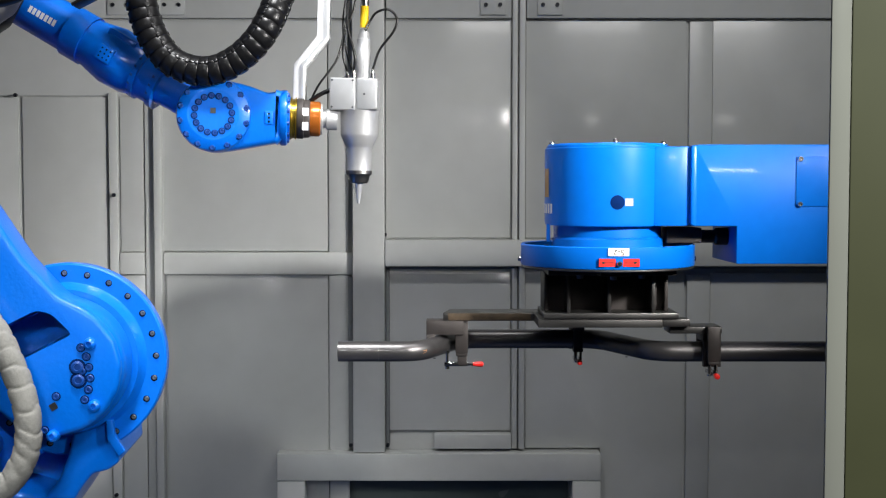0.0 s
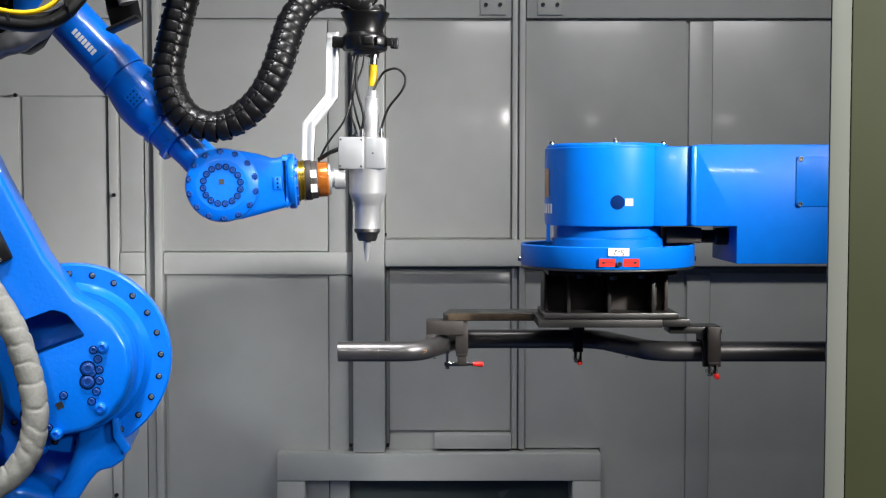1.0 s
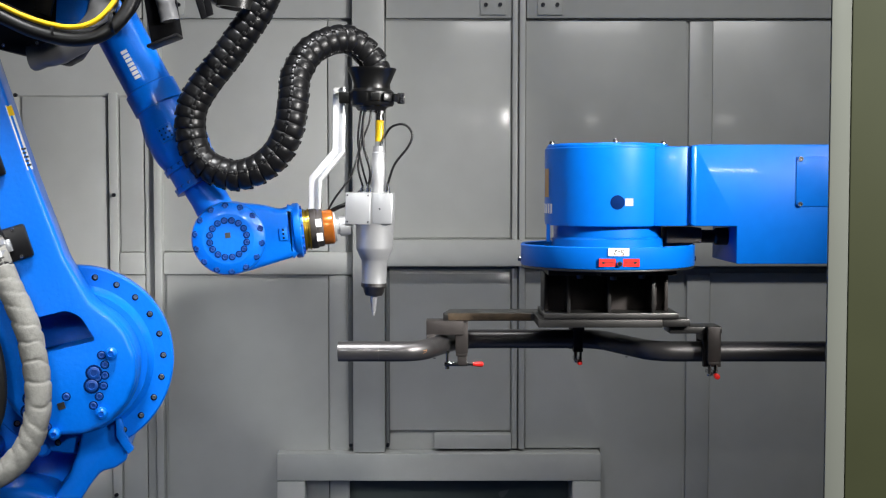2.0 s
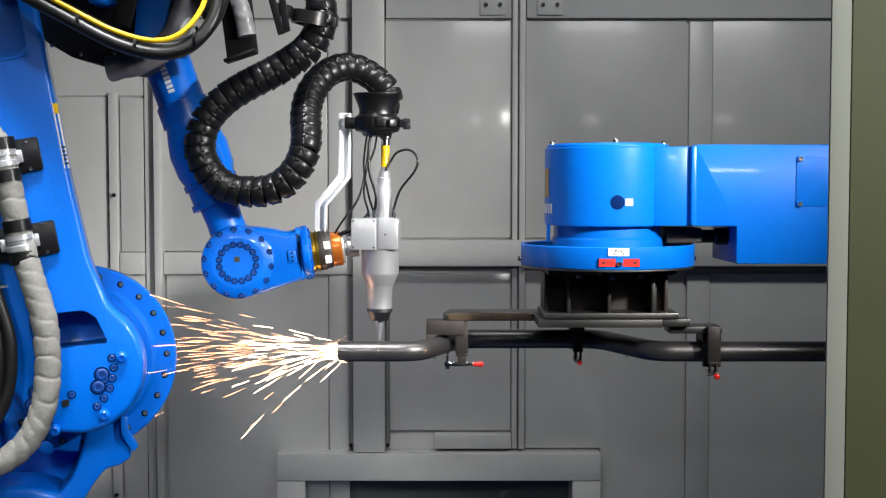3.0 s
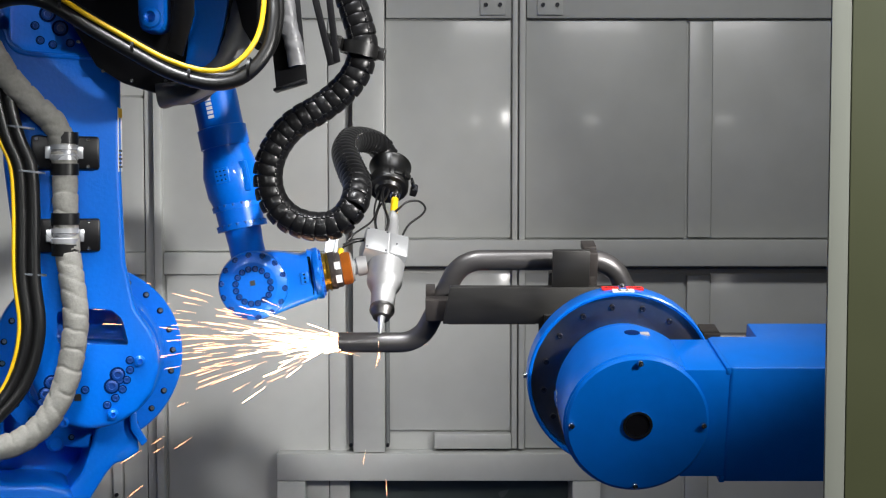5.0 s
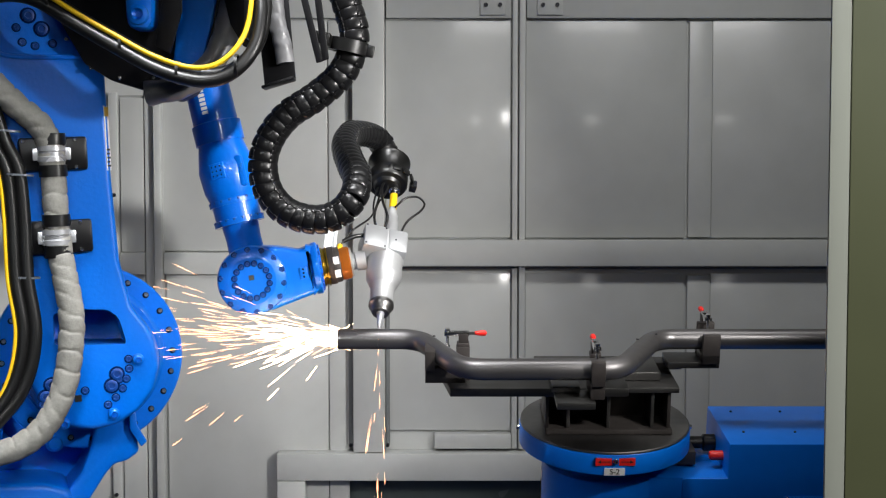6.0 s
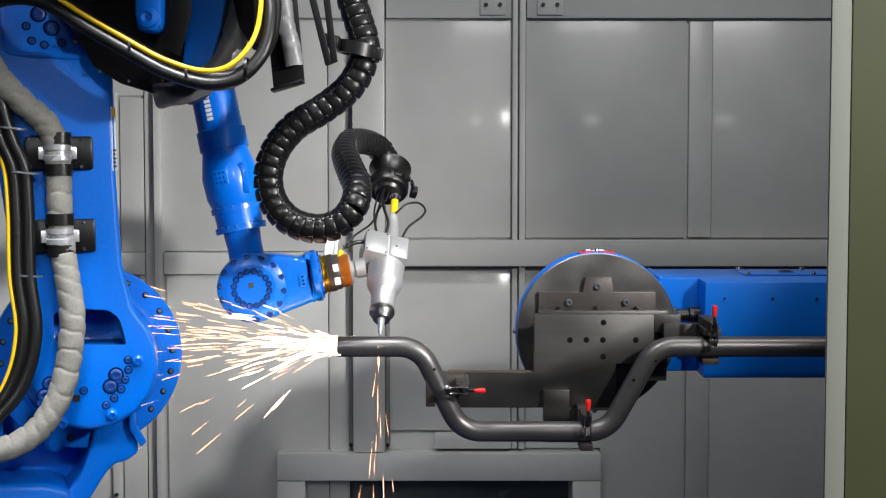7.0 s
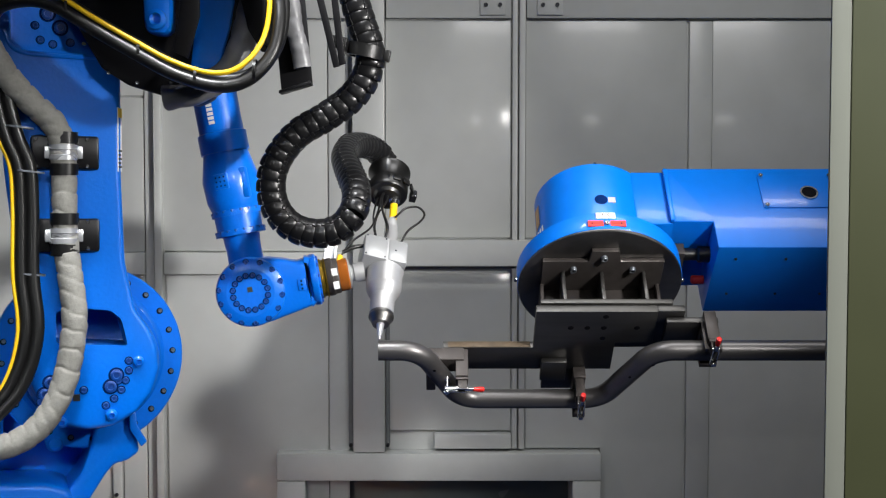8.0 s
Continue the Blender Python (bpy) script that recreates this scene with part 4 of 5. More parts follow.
    for pts in ([(0.315, 0.1), (0.33, 0.1), (0.376, -0.09), (0.362, -0.094)], [(0.352, 0.1), (0.366, 0.1), (0.388, -0.085), (0.374, -0.09)]):
        bm = bmesh.new()
        prism(bm, pts, 0.07, 0.08, 0.0015)
        part("hanger_arm", bm, BLACK_SHEET, elb)
    bm = bmesh.new()
    lathe(bm, [(0.034, -0.014), (0.043, -0.014), (0.043, 0.014), (0.034, 0.014)], 32, pose(0.424, 0.16, -0.05, 0, 12, 0))
    box(bm, -0.07, -0.036, -0.08, -0.02, -0.013, 0.013, 0.002, pose(0.424, 0.16, -0.05, 0, 12, 0))
    box(bm, 0.038, 0.056, -0.012, 0.012, -0.013, 0.013, 0.003, pose(0.424, 0.16, -0.05, 0, 12, 0))
    part("hose_clamp", bm, RUBBER, elb, "black hose clamp")
    sm = screw_mesh(0.004, 0.004, CHROME)
    for x, z in ((-0.1, -0.11), (-0.04, -0.13), (0.03, -0.13), (0.05, -0.15), (-0.15, -0.05)):
        shared("bolt", sm, elb, pose(x, 0.02, z, 90))
    made["elbow"] = elb
    return made


# ---------------------------------------------------------------- the cutting head


def cutting_head():
    """Laser cutting head; its origin is the nozzle's tip and it stands along +z."""
    s = 0.00131
    hd = new("laser_cutting_head")
    tagged(hd, "silver laser cutting head with cables and a hose bracket", "cutting head")

    def pr(rows):
        return [(r * s, h * s) for h, r in rows]
    bm = bmesh.new()
    lathe(bm, pr([(0, 0), (0, 2.2), (5, 3.2), (8, 3.2), (8, 4), (34, 7), (40, 8), (40, 0)]), 28)
    part("nozzle", bm, CLAMP_ZINC, hd, "pointed steel nozzle")
    bm = bmesh.new()
    lathe(bm, pr([(36, 0), (36, 15), (42, 18), (48, 19), (52, 23), (58, 23), (58, 0)]), 40)
    part("nozzle_collar", bm, DISC_STEEL, hd, "grey turned collar")
    bm = bmesh.new()
    lathe(bm, pr([(58, 22), (98, 22.5), (100, 24), (118, 32), (122, 33), (160, 33.5), (164, 35), (218, 35), (219, 0)]), 56)
    body = part("head_body", bm, ALU, hd)
    bm = bmesh.new()
    box(bm, -50 * s, -6 * s, -38 * s, 24 * s, 162 * s, 217.5 * s, 0.003, pose(0, 0, 0, 0, 0, 0))
    hs = part("side_housing", bm, ALU_PAINT, hd)
    sc = screw_mesh(0.0022, 0.0015, BOLT)
    for x in (-46, -10):
        for z in (167, 213):
            shared("bolt", sc, hs, pose(x * s, -38 * s, z * s, 90))
    bm = bmesh.new()
    box(bm, -4 * s, 33 * s, -37 * s, 20 * s, 163 * s, 217.8 * s, 0.005)
    cp = part("front_housing", bm, ALU_PAINT, hd)
    shared("bolt", sc, cp, pose(10 * s, -37 * s, 190 * s, 90))
    bm = bmesh.new()
    lathe(bm, pr([(217, 0), (217, 15), (228, 15), (228, 13.5), (270, 13.5), (272, 12), (288, 12), (290, 10), (300, 10), (300, 7), (308, 7), (308, 0)]), 28, pose(5 * s, 0, 0))
    part("fibre_connector", bm, ALU, hd)
    bm = bmesh.new()
    lathe(bm, pr([(308, 0), (308, 7.5), (345, 7.5), (347, 6), (347, 0)]), 20, pose(6 * s, 0, 0))
    part("yellow_sleeve", bm, YELLOW, hd, "yellow fibre sleeve")
    bm = bmesh.new()
    lathe(bm, pr([(346, 0), (346, 8), (358, 8), (358, 11), (364, 11), (364, 0)]), 20, pose(6 * s, 0, 0))
    part("sleeve_nut", bm, CHROME, hd)
    for x, y, h in ((-22, -10, 14), (-10, -22, 16), (22, -12, 18), (16, 12, 16), (-14, 14, 12)):
        bm = bmesh.new()
        lathe(bm, pr([(217, 0), (217, 4.5), (217 + h * 0.6, 4.5), (217 + h * 0.6, 3), (217 + h, 3), (217 + h, 0)]), 14, pose(x * s, y * s, 0))
        part("fitting", bm, CHROME, hd)
    # cables
    top = 372 * s
    runs = [([(-22, -10, 230), (-30, -12, 262), (-26, -12, 300), (-12, -10, 340), (-8, -8, 372)], 1.9), ([(-10, -22, 230), (-8, -26, 258), (-20, -24, 300), (-22, -16, 345), (-16, -8, 372)], 2.6),
            ([(22, -12, 232), (34, -16, 268), (58, -20, 300), (64, -20, 322), (50, -18, 338), (28, -12, 334), (16, -8, 318), (8, -14, 300)], 2.2),
            ([(-92, -6, 160), (-84, -14, 180), (-70, -22, 206), (-40, -20, 250), (-28, -12, 300), (-22, -8, 350), (-20, -6, 372)], 2.0),
            ([(-86, -14, 178), (-66, -22, 190), (-44, -22, 200), (-28, -14, 216), (-22, 10, 226)], 4.0), ([(-14, 14, 228), (-24, 10, 262), (-32, 4, 310), (-26, 2, 372)], 1.9)]
    for pts, r in runs:
        bm = bmesh.new()
        sweep(bm, spline([Vector(p) * s for p in pts], 0.006), r * s, 10)
        part("cable", bm, RUBBER, hd, "thin black cable")
    bm = bmesh.new()
    lathe(bm, pr([(0, 0), (0, 4), (22, 5.5), (24, 4), (24, 0)]), 14, Matrix.Translation((-92 * s, -8 * s, 150 * s)) @ pose(0, 0, 0, 0, 8, 0))
    part("cable_plug", bm, YELLOW, hd, "yellow plug")
    # bracket and hub for the hose
    bm = bmesh.new()
    prism(bm, [(-118 * s, 150 * s), (-97 * s, 150 * s), (-97 * s, 236 * s), (-56 * s, 286 * s), (-56 * s, 402 * s), (-77 * s, 402 * s), (-77 * s, 293 * s), (-118 * s, 243 * s)], 2 * s, 9 * s, 0.002)
    prism(bm, [(-100 * s, 150 * s), (-96 * s, 150 * s), (-96 * s, 238 * s), (-55 * s, 288 * s), (-55 * s, 402 * s), (-59 * s, 402 * s), (-59 * s, 289 * s), (-100 * s, 240 * s)], -6 * s, 22 * s, 0.001)
    part("hose_bracket", bm, WHITE_PAINT, hd, "white painted bent bracket")
    bm = bmesh.new()
    lathe(bm, pr([(362, 0), (362, 24), (368, 28), (370, 37), (374, 40), (394, 40), (397, 37), (400, 33), (408, 32), (430, 41), (434, 43), (436, 43), (436, 39), (415, 28), (410, 0)]), 48, pose(-9 * s, 0, 0))
    hub = part("hose_hub", bm, RUBBER, hd, "black plastic hose hub")
    bm = bmesh.new()
    box(bm, -66 * s, -36 * s, -10 * s, 14 * s, 374 * s, 394 * s, 0.003)
    part("hub_lug", bm, RUBBER, hub)
    bm = bmesh.new()
    box(bm, 36 * s, 50 * s, -9 * s, 9 * s, 375 * s, 394 * s, 0.003)
    part("hub_lug", bm, RUBBER, hub)
    bl = screw_mesh(0.005, 0.003, BOLT)
    for y in (-5, 4):
        shared("bolt", bl, hub, Matrix.Translation((45 * s, -9 * s, (384 + y) * s)) @ FRONT)
    for a in (-120, -90, -60, -30):
        bm = bmesh.new()
        box(bm, 38 * s, 43 * s, -8 * s, 8 * s, 377 * s, 391 * s, 0.002, pose(0, 0, 0, 0, 0, a))
        part("hub_rib", bm, RUBBER, hub)
    return hd


# ---------------------------------------------------------------- the corrugated hose
HOSE_0 = [
    (-0.188, 0, 2.027), (-0.188, 0, 2.062), (-0.25, -0.009, 2.097), (-0.306, -0.033, 2.063), (-0.345, -0.064, 2.001),
    (-0.366, -0.095, 1.933), (-0.381, -0.119, 1.886), (-0.408, -0.13, 1.839), (-0.452, -0.13, 1.798), (-0.502, -0.13, 1.775),
    (-0.551, -0.13, 1.775), (-0.601, -0.13, 1.798), (-0.637, -0.13, 1.848), (-0.657, -0.13, 1.903), (-0.661, -0.13, 1.964),
    (-0.645, -0.13, 2.038), (-0.609, -0.13, 2.111), (-0.559, -0.13, 2.184), (-0.497, -0.13, 2.257), (-0.435, -0.13, 2.329)]
HOSE_10 = [
    (-0.169, 0, 1.893), (-0.169, 0, 1.928), (-0.238, -0.009, 1.959), (-0.294, -0.033, 1.945), (-0.333, -0.064, 1.9),
    (-0.351, -0.095, 1.84), (-0.367, -0.119, 1.779), (-0.397, -0.13, 1.718), (-0.44, -0.13, 1.675), (-0.497, -0.13, 1.651),
    (-0.553, -0.13, 1.664), (-0.589, -0.13, 1.706), (-0.604, -0.13, 1.768), (-0.595, -0.13, 1.829), (-0.58, -0.13, 1.891),
    (-0.562, -0.13, 1.952), (-0.534, -0.13, 2.026), (-0.492, -0.13, 2.099), (-0.436, -0.13, 2.172), (-0.386, -0.13, 2.245)]
HOSE_15 = [
    (-0.16, 0, 1.826), (-0.16, 0, 1.861), (-0.199, -0.009, 1.897), (-0.249, -0.033, 1.904), (-0.304, -0.064, 1.875),
    (-0.332, -0.095, 1.821), (-0.339, -0.119, 1.756), (-0.353, -0.13, 1.693), (-0.385, -0.13, 1.638), (-0.441, -0.13, 1.6),
    (-0.497, -0.13, 1.592), (-0.547, -0.13, 1.619), (-0.575, -0.13, 1.675), (-0.575, -0.13, 1.743), (-0.551, -0.13, 1.811),
    (-0.522, -0.13, 1.866), (-0.494, -0.13, 1.921), (-0.456, -0.13, 1.983), (-0.413, -0.13, 2.05), (-0.369, -0.13, 2.123)]
HOSE_28 = [
    (-0.144, 0, 1.711), (-0.144, 0, 1.746), (-0.2, -0.008, 1.797), (-0.25, -0.028, 1.795), (-0.292, -0.055, 1.762),
    (-0.316, -0.083, 1.709), (-0.321, -0.109, 1.651), (-0.324, -0.126, 1.594), (-0.348, -0.13, 1.547), (-0.392, -0.13, 1.513),
    (-0.442, -0.13, 1.507), (-0.498, -0.13, 1.526), (-0.534, -0.13, 1.569), (-0.541, -0.13, 1.625), (-0.525, -0.13, 1.669),
    (-0.484, -0.13, 1.712), (-0.427, -0.13, 1.753), (-0.365, -0.13, 1.795), (-0.315, -0.13, 1.844), (-0.29, -0.13, 1.903),
    (-0.282, -0.13, 1.964), (-0.279, -0.13, 2.038)]
HOSE_32 = [
    (-0.126, 0.105, 1.696), (-0.124, 0.112, 1.731), (-0.198, 0.097, 1.778), (-0.245, 0.06, 1.772), (-0.28, 0.01, 1.735),
    (-0.286, -0.043, 1.686), (-0.278, -0.091, 1.633), (-0.286, -0.122, 1.576), (-0.317, -0.13, 1.532), (-0.367, -0.13, 1.51),
    (-0.429, -0.13, 1.507), (-0.479, -0.13, 1.538), (-0.506, -0.13, 1.588), (-0.502, -0.13, 1.644), (-0.469, -0.13, 1.687),
    (-0.415, -0.13, 1.724), (-0.34, -0.13, 1.761), (-0.281, -0.13, 1.795), (-0.252, -0.13, 1.842), (-0.253, -0.13, 1.903),
    (-0.262, -0.13, 1.964), (-0.269, -0.13, 2.038)]
HOSE_35 = [
    (-0.142, 0.284, 1.625), (-0.142, 0.302, 1.652), (-0.182, 0.278, 1.713), (-0.216, 0.217, 1.723), (-0.247, 0.134, 1.697),
    (-0.254, 0.042, 1.639), (-0.237, -0.042, 1.584), (-0.227, -0.104, 1.532), (-0.248, -0.13, 1.49), (-0.299, -0.13, 1.467),
    (-0.355, -0.13, 1.472), (-0.406, -0.13, 1.505), (-0.434, -0.13, 1.557), (-0.436, -0.13, 1.617), (-0.408, -0.13, 1.665),
    (-0.353, -0.13, 1.703), (-0.278, -0.13, 1.731), (-0.224, -0.13, 1.768), (-0.202, -0.13, 1.817), (-0.213, -0.13, 1.872),
    (-0.228, -0.13, 1.928), (-0.24, -0.13, 1.989), (-0.25, -0.13, 2.05)]
HOSE_40 = [
    (-0.141, 0.398, 1.536), (-0.14, 0.42, 1.557), (-0.169, 0.414, 1.617), (-0.202, 0.339, 1.634), (-0.231, 0.235, 1.627),
    (-0.236, 0.119, 1.596), (-0.214, 0.009, 1.554), (-0.193, -0.079, 1.515), (-0.197, -0.126, 1.47), (-0.228, -0.13, 1.433),
    (-0.278, -0.13, 1.42), (-0.334, -0.13, 1.437), (-0.369, -0.13, 1.481), (-0.376, -0.13, 1.537), (-0.355, -0.13, 1.591),
    (-0.312, -0.13, 1.639), (-0.25, -0.13, 1.675), (-0.193, -0.13, 1.718), (-0.161, -0.13, 1.766), (-0.156, -0.13, 1.816),
    (-0.172, -0.13, 1.871), (-0.189, -0.13, 1.926), (-0.2, -0.13, 1.988), (-0.21, -0.13, 2.049)]
HOSE_45 = [
    (-0.141, 0.398, 1.542), (-0.14, 0.42, 1.563), (-0.169, 0.414, 1.617), (-0.202, 0.339, 1.634), (-0.231, 0.235, 1.627),
    (-0.236, 0.119, 1.596), (-0.214, 0.009, 1.554), (-0.193, -0.079, 1.515), (-0.198, -0.126, 1.471), (-0.229, -0.13, 1.434),
    (-0.28, -0.13, 1.422), (-0.336, -0.13, 1.439), (-0.372, -0.13, 1.484), (-0.379, -0.13, 1.541), (-0.359, -0.13, 1.596),
    (-0.317, -0.13, 1.644), (-0.255, -0.13, 1.681), (-0.199, -0.13, 1.725), (-0.168, -0.13, 1.774), (-0.163, -0.13, 1.823),
    (-0.178, -0.13, 1.879), (-0.196, -0.13, 1.934), (-0.207, -0.13, 1.995), (-0.216, -0.13, 2.056)]
HOSE_60 = [
    (-0.144, 0.398, 1.56), (-0.143, 0.42, 1.581), (-0.169, 0.414, 1.64), (-0.202, 0.339, 1.655), (-0.231, 0.235, 1.648),
    (-0.236, 0.119, 1.616), (-0.214, 0.009, 1.573), (-0.193, -0.079, 1.534), (-0.201, -0.126, 1.491), (-0.235, -0.13, 1.457),
    (-0.288, -0.13, 1.446), (-0.348, -0.13, 1.465), (-0.387, -0.13, 1.512), (-0.397, -0.13, 1.571), (-0.38, -0.13, 1.627),
    (-0.34, -0.13, 1.677), (-0.281, -0.13, 1.716), (-0.228, -0.13, 1.761), (-0.2, -0.13, 1.812), (-0.195, -0.13, 1.861),
    (-0.211, -0.13, 1.917), (-0.228, -0.13, 1.972), (-0.238, -0.13, 2.033), (-0.248, -0.13, 2.094)]
HOSE_65 = [
    (-0.144, 0.398, 1.554), (-0.143, 0.42, 1.575), (-0.169, 0.414, 1.631), (-0.202, 0.339, 1.647), (-0.231, 0.235, 1.639),
    (-0.236, 0.119, 1.608), (-0.214, 0.009, 1.566), (-0.193, -0.079, 1.526), (-0.2, -0.126, 1.483), (-0.233, -0.13, 1.448),
    (-0.286, -0.13, 1.437), (-0.344, -0.13, 1.456), (-0.382, -0.13, 1.502), (-0.391, -0.13, 1.561), (-0.373, -0.13, 1.617),
    (-0.333, -0.13, 1.666), (-0.273, -0.13, 1.705), (-0.219, -0.13, 1.749), (-0.19, -0.13, 1.8), (-0.185, -0.13, 1.849),
    (-0.201, -0.13, 1.904), (-0.218, -0.13, 1.96), (-0.229, -0.13, 2.021), (-0.238, -0.13, 2.082)]
HOSE_70 = [
    (-0.142, 0.398, 1.545), (-0.141, 0.42, 1.566), (-0.169, 0.414, 1.619), (-0.202, 0.339, 1.635), (-0.231, 0.235, 1.628),
    (-0.236, 0.119, 1.597), (-0.214, 0.009, 1.555), (-0.193, -0.079, 1.516), (-0.199, -0.126, 1.473), (-0.231, -0.13, 1.438),
    (-0.282, -0.13, 1.426), (-0.339, -0.13, 1.444), (-0.377, -0.13, 1.49), (-0.385, -0.13, 1.548), (-0.366, -0.13, 1.604),
    (-0.324, -0.13, 1.653), (-0.263, -0.13, 1.691), (-0.208, -0.13, 1.735), (-0.178, -0.13, 1.785), (-0.172, -0.13, 1.834),
    (-0.188, -0.13, 1.89), (-0.205, -0.13, 1.945), (-0.216, -0.13, 2.006), (-0.226, -0.13, 2.067)]
HOSE_80 = [
    (-0.144, 0.398, 1.534), (-0.143, 0.42, 1.555), (-0.171, 0.414, 1.608), (-0.204, 0.339, 1.625), (-0.232, 0.235, 1.618),
    (-0.237, 0.119, 1.588), (-0.215, 0.009, 1.546), (-0.195, -0.079, 1.507), (-0.199, -0.126, 1.463), (-0.23, -0.13, 1.427),
    (-0.28, -0.13, 1.415), (-0.336, -0.13, 1.432), (-0.372, -0.13, 1.477), (-0.379, -0.13, 1.535), (-0.359, -0.13, 1.589),
    (-0.316, -0.13, 1.638), (-0.254, -0.13, 1.675), (-0.198, -0.13, 1.718), (-0.166, -0.13, 1.768), (-0.161, -0.13, 1.817),
    (-0.177, -0.13, 1.872), (-0.194, -0.13, 1.928), (-0.205, -0.13, 1.989), (-0.215, -0.13, 2.05)]
HOSES = [(0, HOSE_0), (1, HOSE_10), (1.5, HOSE_15), (2.8, HOSE_28), (3.2, HOSE_32), (3.5, HOSE_35), (4, HOSE_40), (4.5, HOSE_45), (6, HOSE_60), (6.5, HOSE_65), (7, HOSE_70), (8, HOSE_80)]
STEP = 0.0245
RINGS = 62


def ring_mesh():
    """One cup-shaped link of the hose along +z, with a notch on each side."""
    r = 0.0331
    bm = bmesh.new()
    lathe(bm, [(0.0285, -0.0125), (0.0318, -0.0138), (r, -0.0122), (r * 1.004, -0.004), (0.0327, 0.004), (0.0312, 0.0105), (0.029, 0.0135), (0.024, 0.0135)], 32)
    for a in (-50, 50, 130, 230):
        box(bm, r - 0.004, r + 0.0022, -0.005, 0.005, -0.0145, -0.006, 0.0012, pose(0, 0, 0, 0, 0, a))
        box(bm, r - 0.006, r + 0.0008, -0.003, 0.003, -0.006, 0.008, 0.001, pose(0, 0, 0, 0, 0, a))
    return mesh_of(bm, "hose_link", HOSE_BLACK, 50)


def hose():
    hs = new("corrugated_hose")
    tagged(hs, "thick black segmented plastic hose hanging in a loop", "hose")
    me = ring_mesh()
    return hs, [shared("hose_link", me, hs, Matrix()) for _ in range(RINGS)]


def hose_poses(points):
    """Poses of the links along one centre line, from the hub outwards."""
    path = spline(points, STEP)
    while len(path) < RINGS + 1:
        path.append(path[-1] * 2 - path[-2])
    out = []
    up = Vector((0, -1, 0))
    for i in range(RINGS):
        d = (path[i + 1] - path[max(i - 1, 0)]).normalized()
        u = (up - d * up.dot(d)).normalized()
        up = u
        v = d.cross(u)
        m = Matrix((u, v, d)).transposed().to_4x4()
        m.translation = path[i]
        out.append(m)
    return out


# ---------------------------------------------------------------- sparks
SPRAY_FROM, SPRAY_TO = 2.77, 7.37
TURN = [(0, 0), (3.8, 0), (3.9, 2.5), (4.0, 8.5), (4.1, 16.3), (4.2, 26), (4.3, 35.8), (4.4, 45.5), (4.5, 54.5), (4.7, 74.4), (5.2, 120), (5.8, 172.6), (6.0, 190.6), (6.25, 213),
        (6.5, 236.9), (6.75, 255.5), (7.0, 273.2), (7.2, 290.5), (7.4, 307), (7.5, 313.3), (7.6, 315.4), (8.0, 315.5)]


def bore_centre(t):
    """Where the straight end of the tube has its axis at t seconds."""
    a = radians(float(np.interp(t, [r[0] for r in TURN], [r[1] for r in TURN])))
    return 0.015 * math.sin(a), AXIS - 0.015 * math.cos(a)


def spark_mesh(rng, length, radius, mat):
    """A thin glowing sliver that flies along -x, its head a little thicker."""
    bm = bmesh.new()
    ring = [(radius * math.cos(a), radius * math.sin(a)) for a in (0.3, 1.87, 3.44, 5.01)]
    vs = [(-length / 2, 0, 0)] + [(-length * 0.25, y, z) for y, z in ring] + [(length / 2, 0, 0)]
    solid(bm, vs, [(0, 1, 2), (0, 2, 3), (0, 3, 4), (0, 4, 1), (5, 2, 1), (5, 3, 2), (5, 4, 3), (5, 1, 4)])
    return mesh_of(bm, "spark", mat)


def sparks():
    rng = random.Random(7)
    sh = new("spark_shower")
    tagged(sh, "bright orange-white cutting sparks spraying from the tube end", "sparks")
    long_ = [spark_mesh(rng, l, r, SPARK) for l, r in ((0.045, 0.00035), (0.065, 0.0004), (0.09, 0.0004), (0.055, 0.00032), (0.035, 0.0004))]
    hot = [spark_mesh(rng, l, r, SPARK_HOT) for l, r in ((0.05, 0.0006), (0.065, 0.0006), (0.08, 0.00055))]
    stout = [spark_mesh(rng, l, w, SPARK_ORANGE) for l, w in ((0.07, 0.0006), (0.09, 0.0007), (0.1, 0.0005))]
    spray = [shared("spark", rng.choice(long_), sh, Matrix()) for k in range(460)]
    core = [shared("spark", rng.choice(hot), sh, Matrix()) for k in range(190)]
    drips = [shared("spark", rng.choice(long_ if k < 60 else stout), sh, Matrix()) for k in range(290)]
    return spray, core, drips


def along(p, v):
    """Pose of a sliver at p that flies along v."""
    d = Vector(v).normalized()
    u = Vector((0, 0, 1))
    y = u.cross(-d).normalized()
    m = Matrix((-d, y, (-d).cross(y))).transposed().to_4x4()
    m.translation = p
    return m


def flights(rng, starts, make, rest_at):
    """Rows for one sliver that waits in the bore and flies out at each start; make(n) gives the rest of a flight."""
    rows = [(0, rest_at(0))]
    last = 0

    def wait(a, b):
        rows.extend((t, rest_at(t)) for t, turned in TURN if t >= 3.8 and a + 0.02 < t < b - 0.02)
    for n in starts:
        if n <= last + 1:
            continue
        if last and n - 2 > last:
            rows.append(((last + 1) / 30, rest_at((last + 1) / 30)))
        if n - 1 > last:
            wait((last + 1) / 30 if last else 0, (n - 1) / 30)
            rows.append(((n - 1) / 30, rest_at((n - 1) / 30)))
        for k, m in make(n):
            rows.append(((n + k) / 30, m))
            last = n + k
    rows.append((8.0, rows[-1][1]))
    return rows


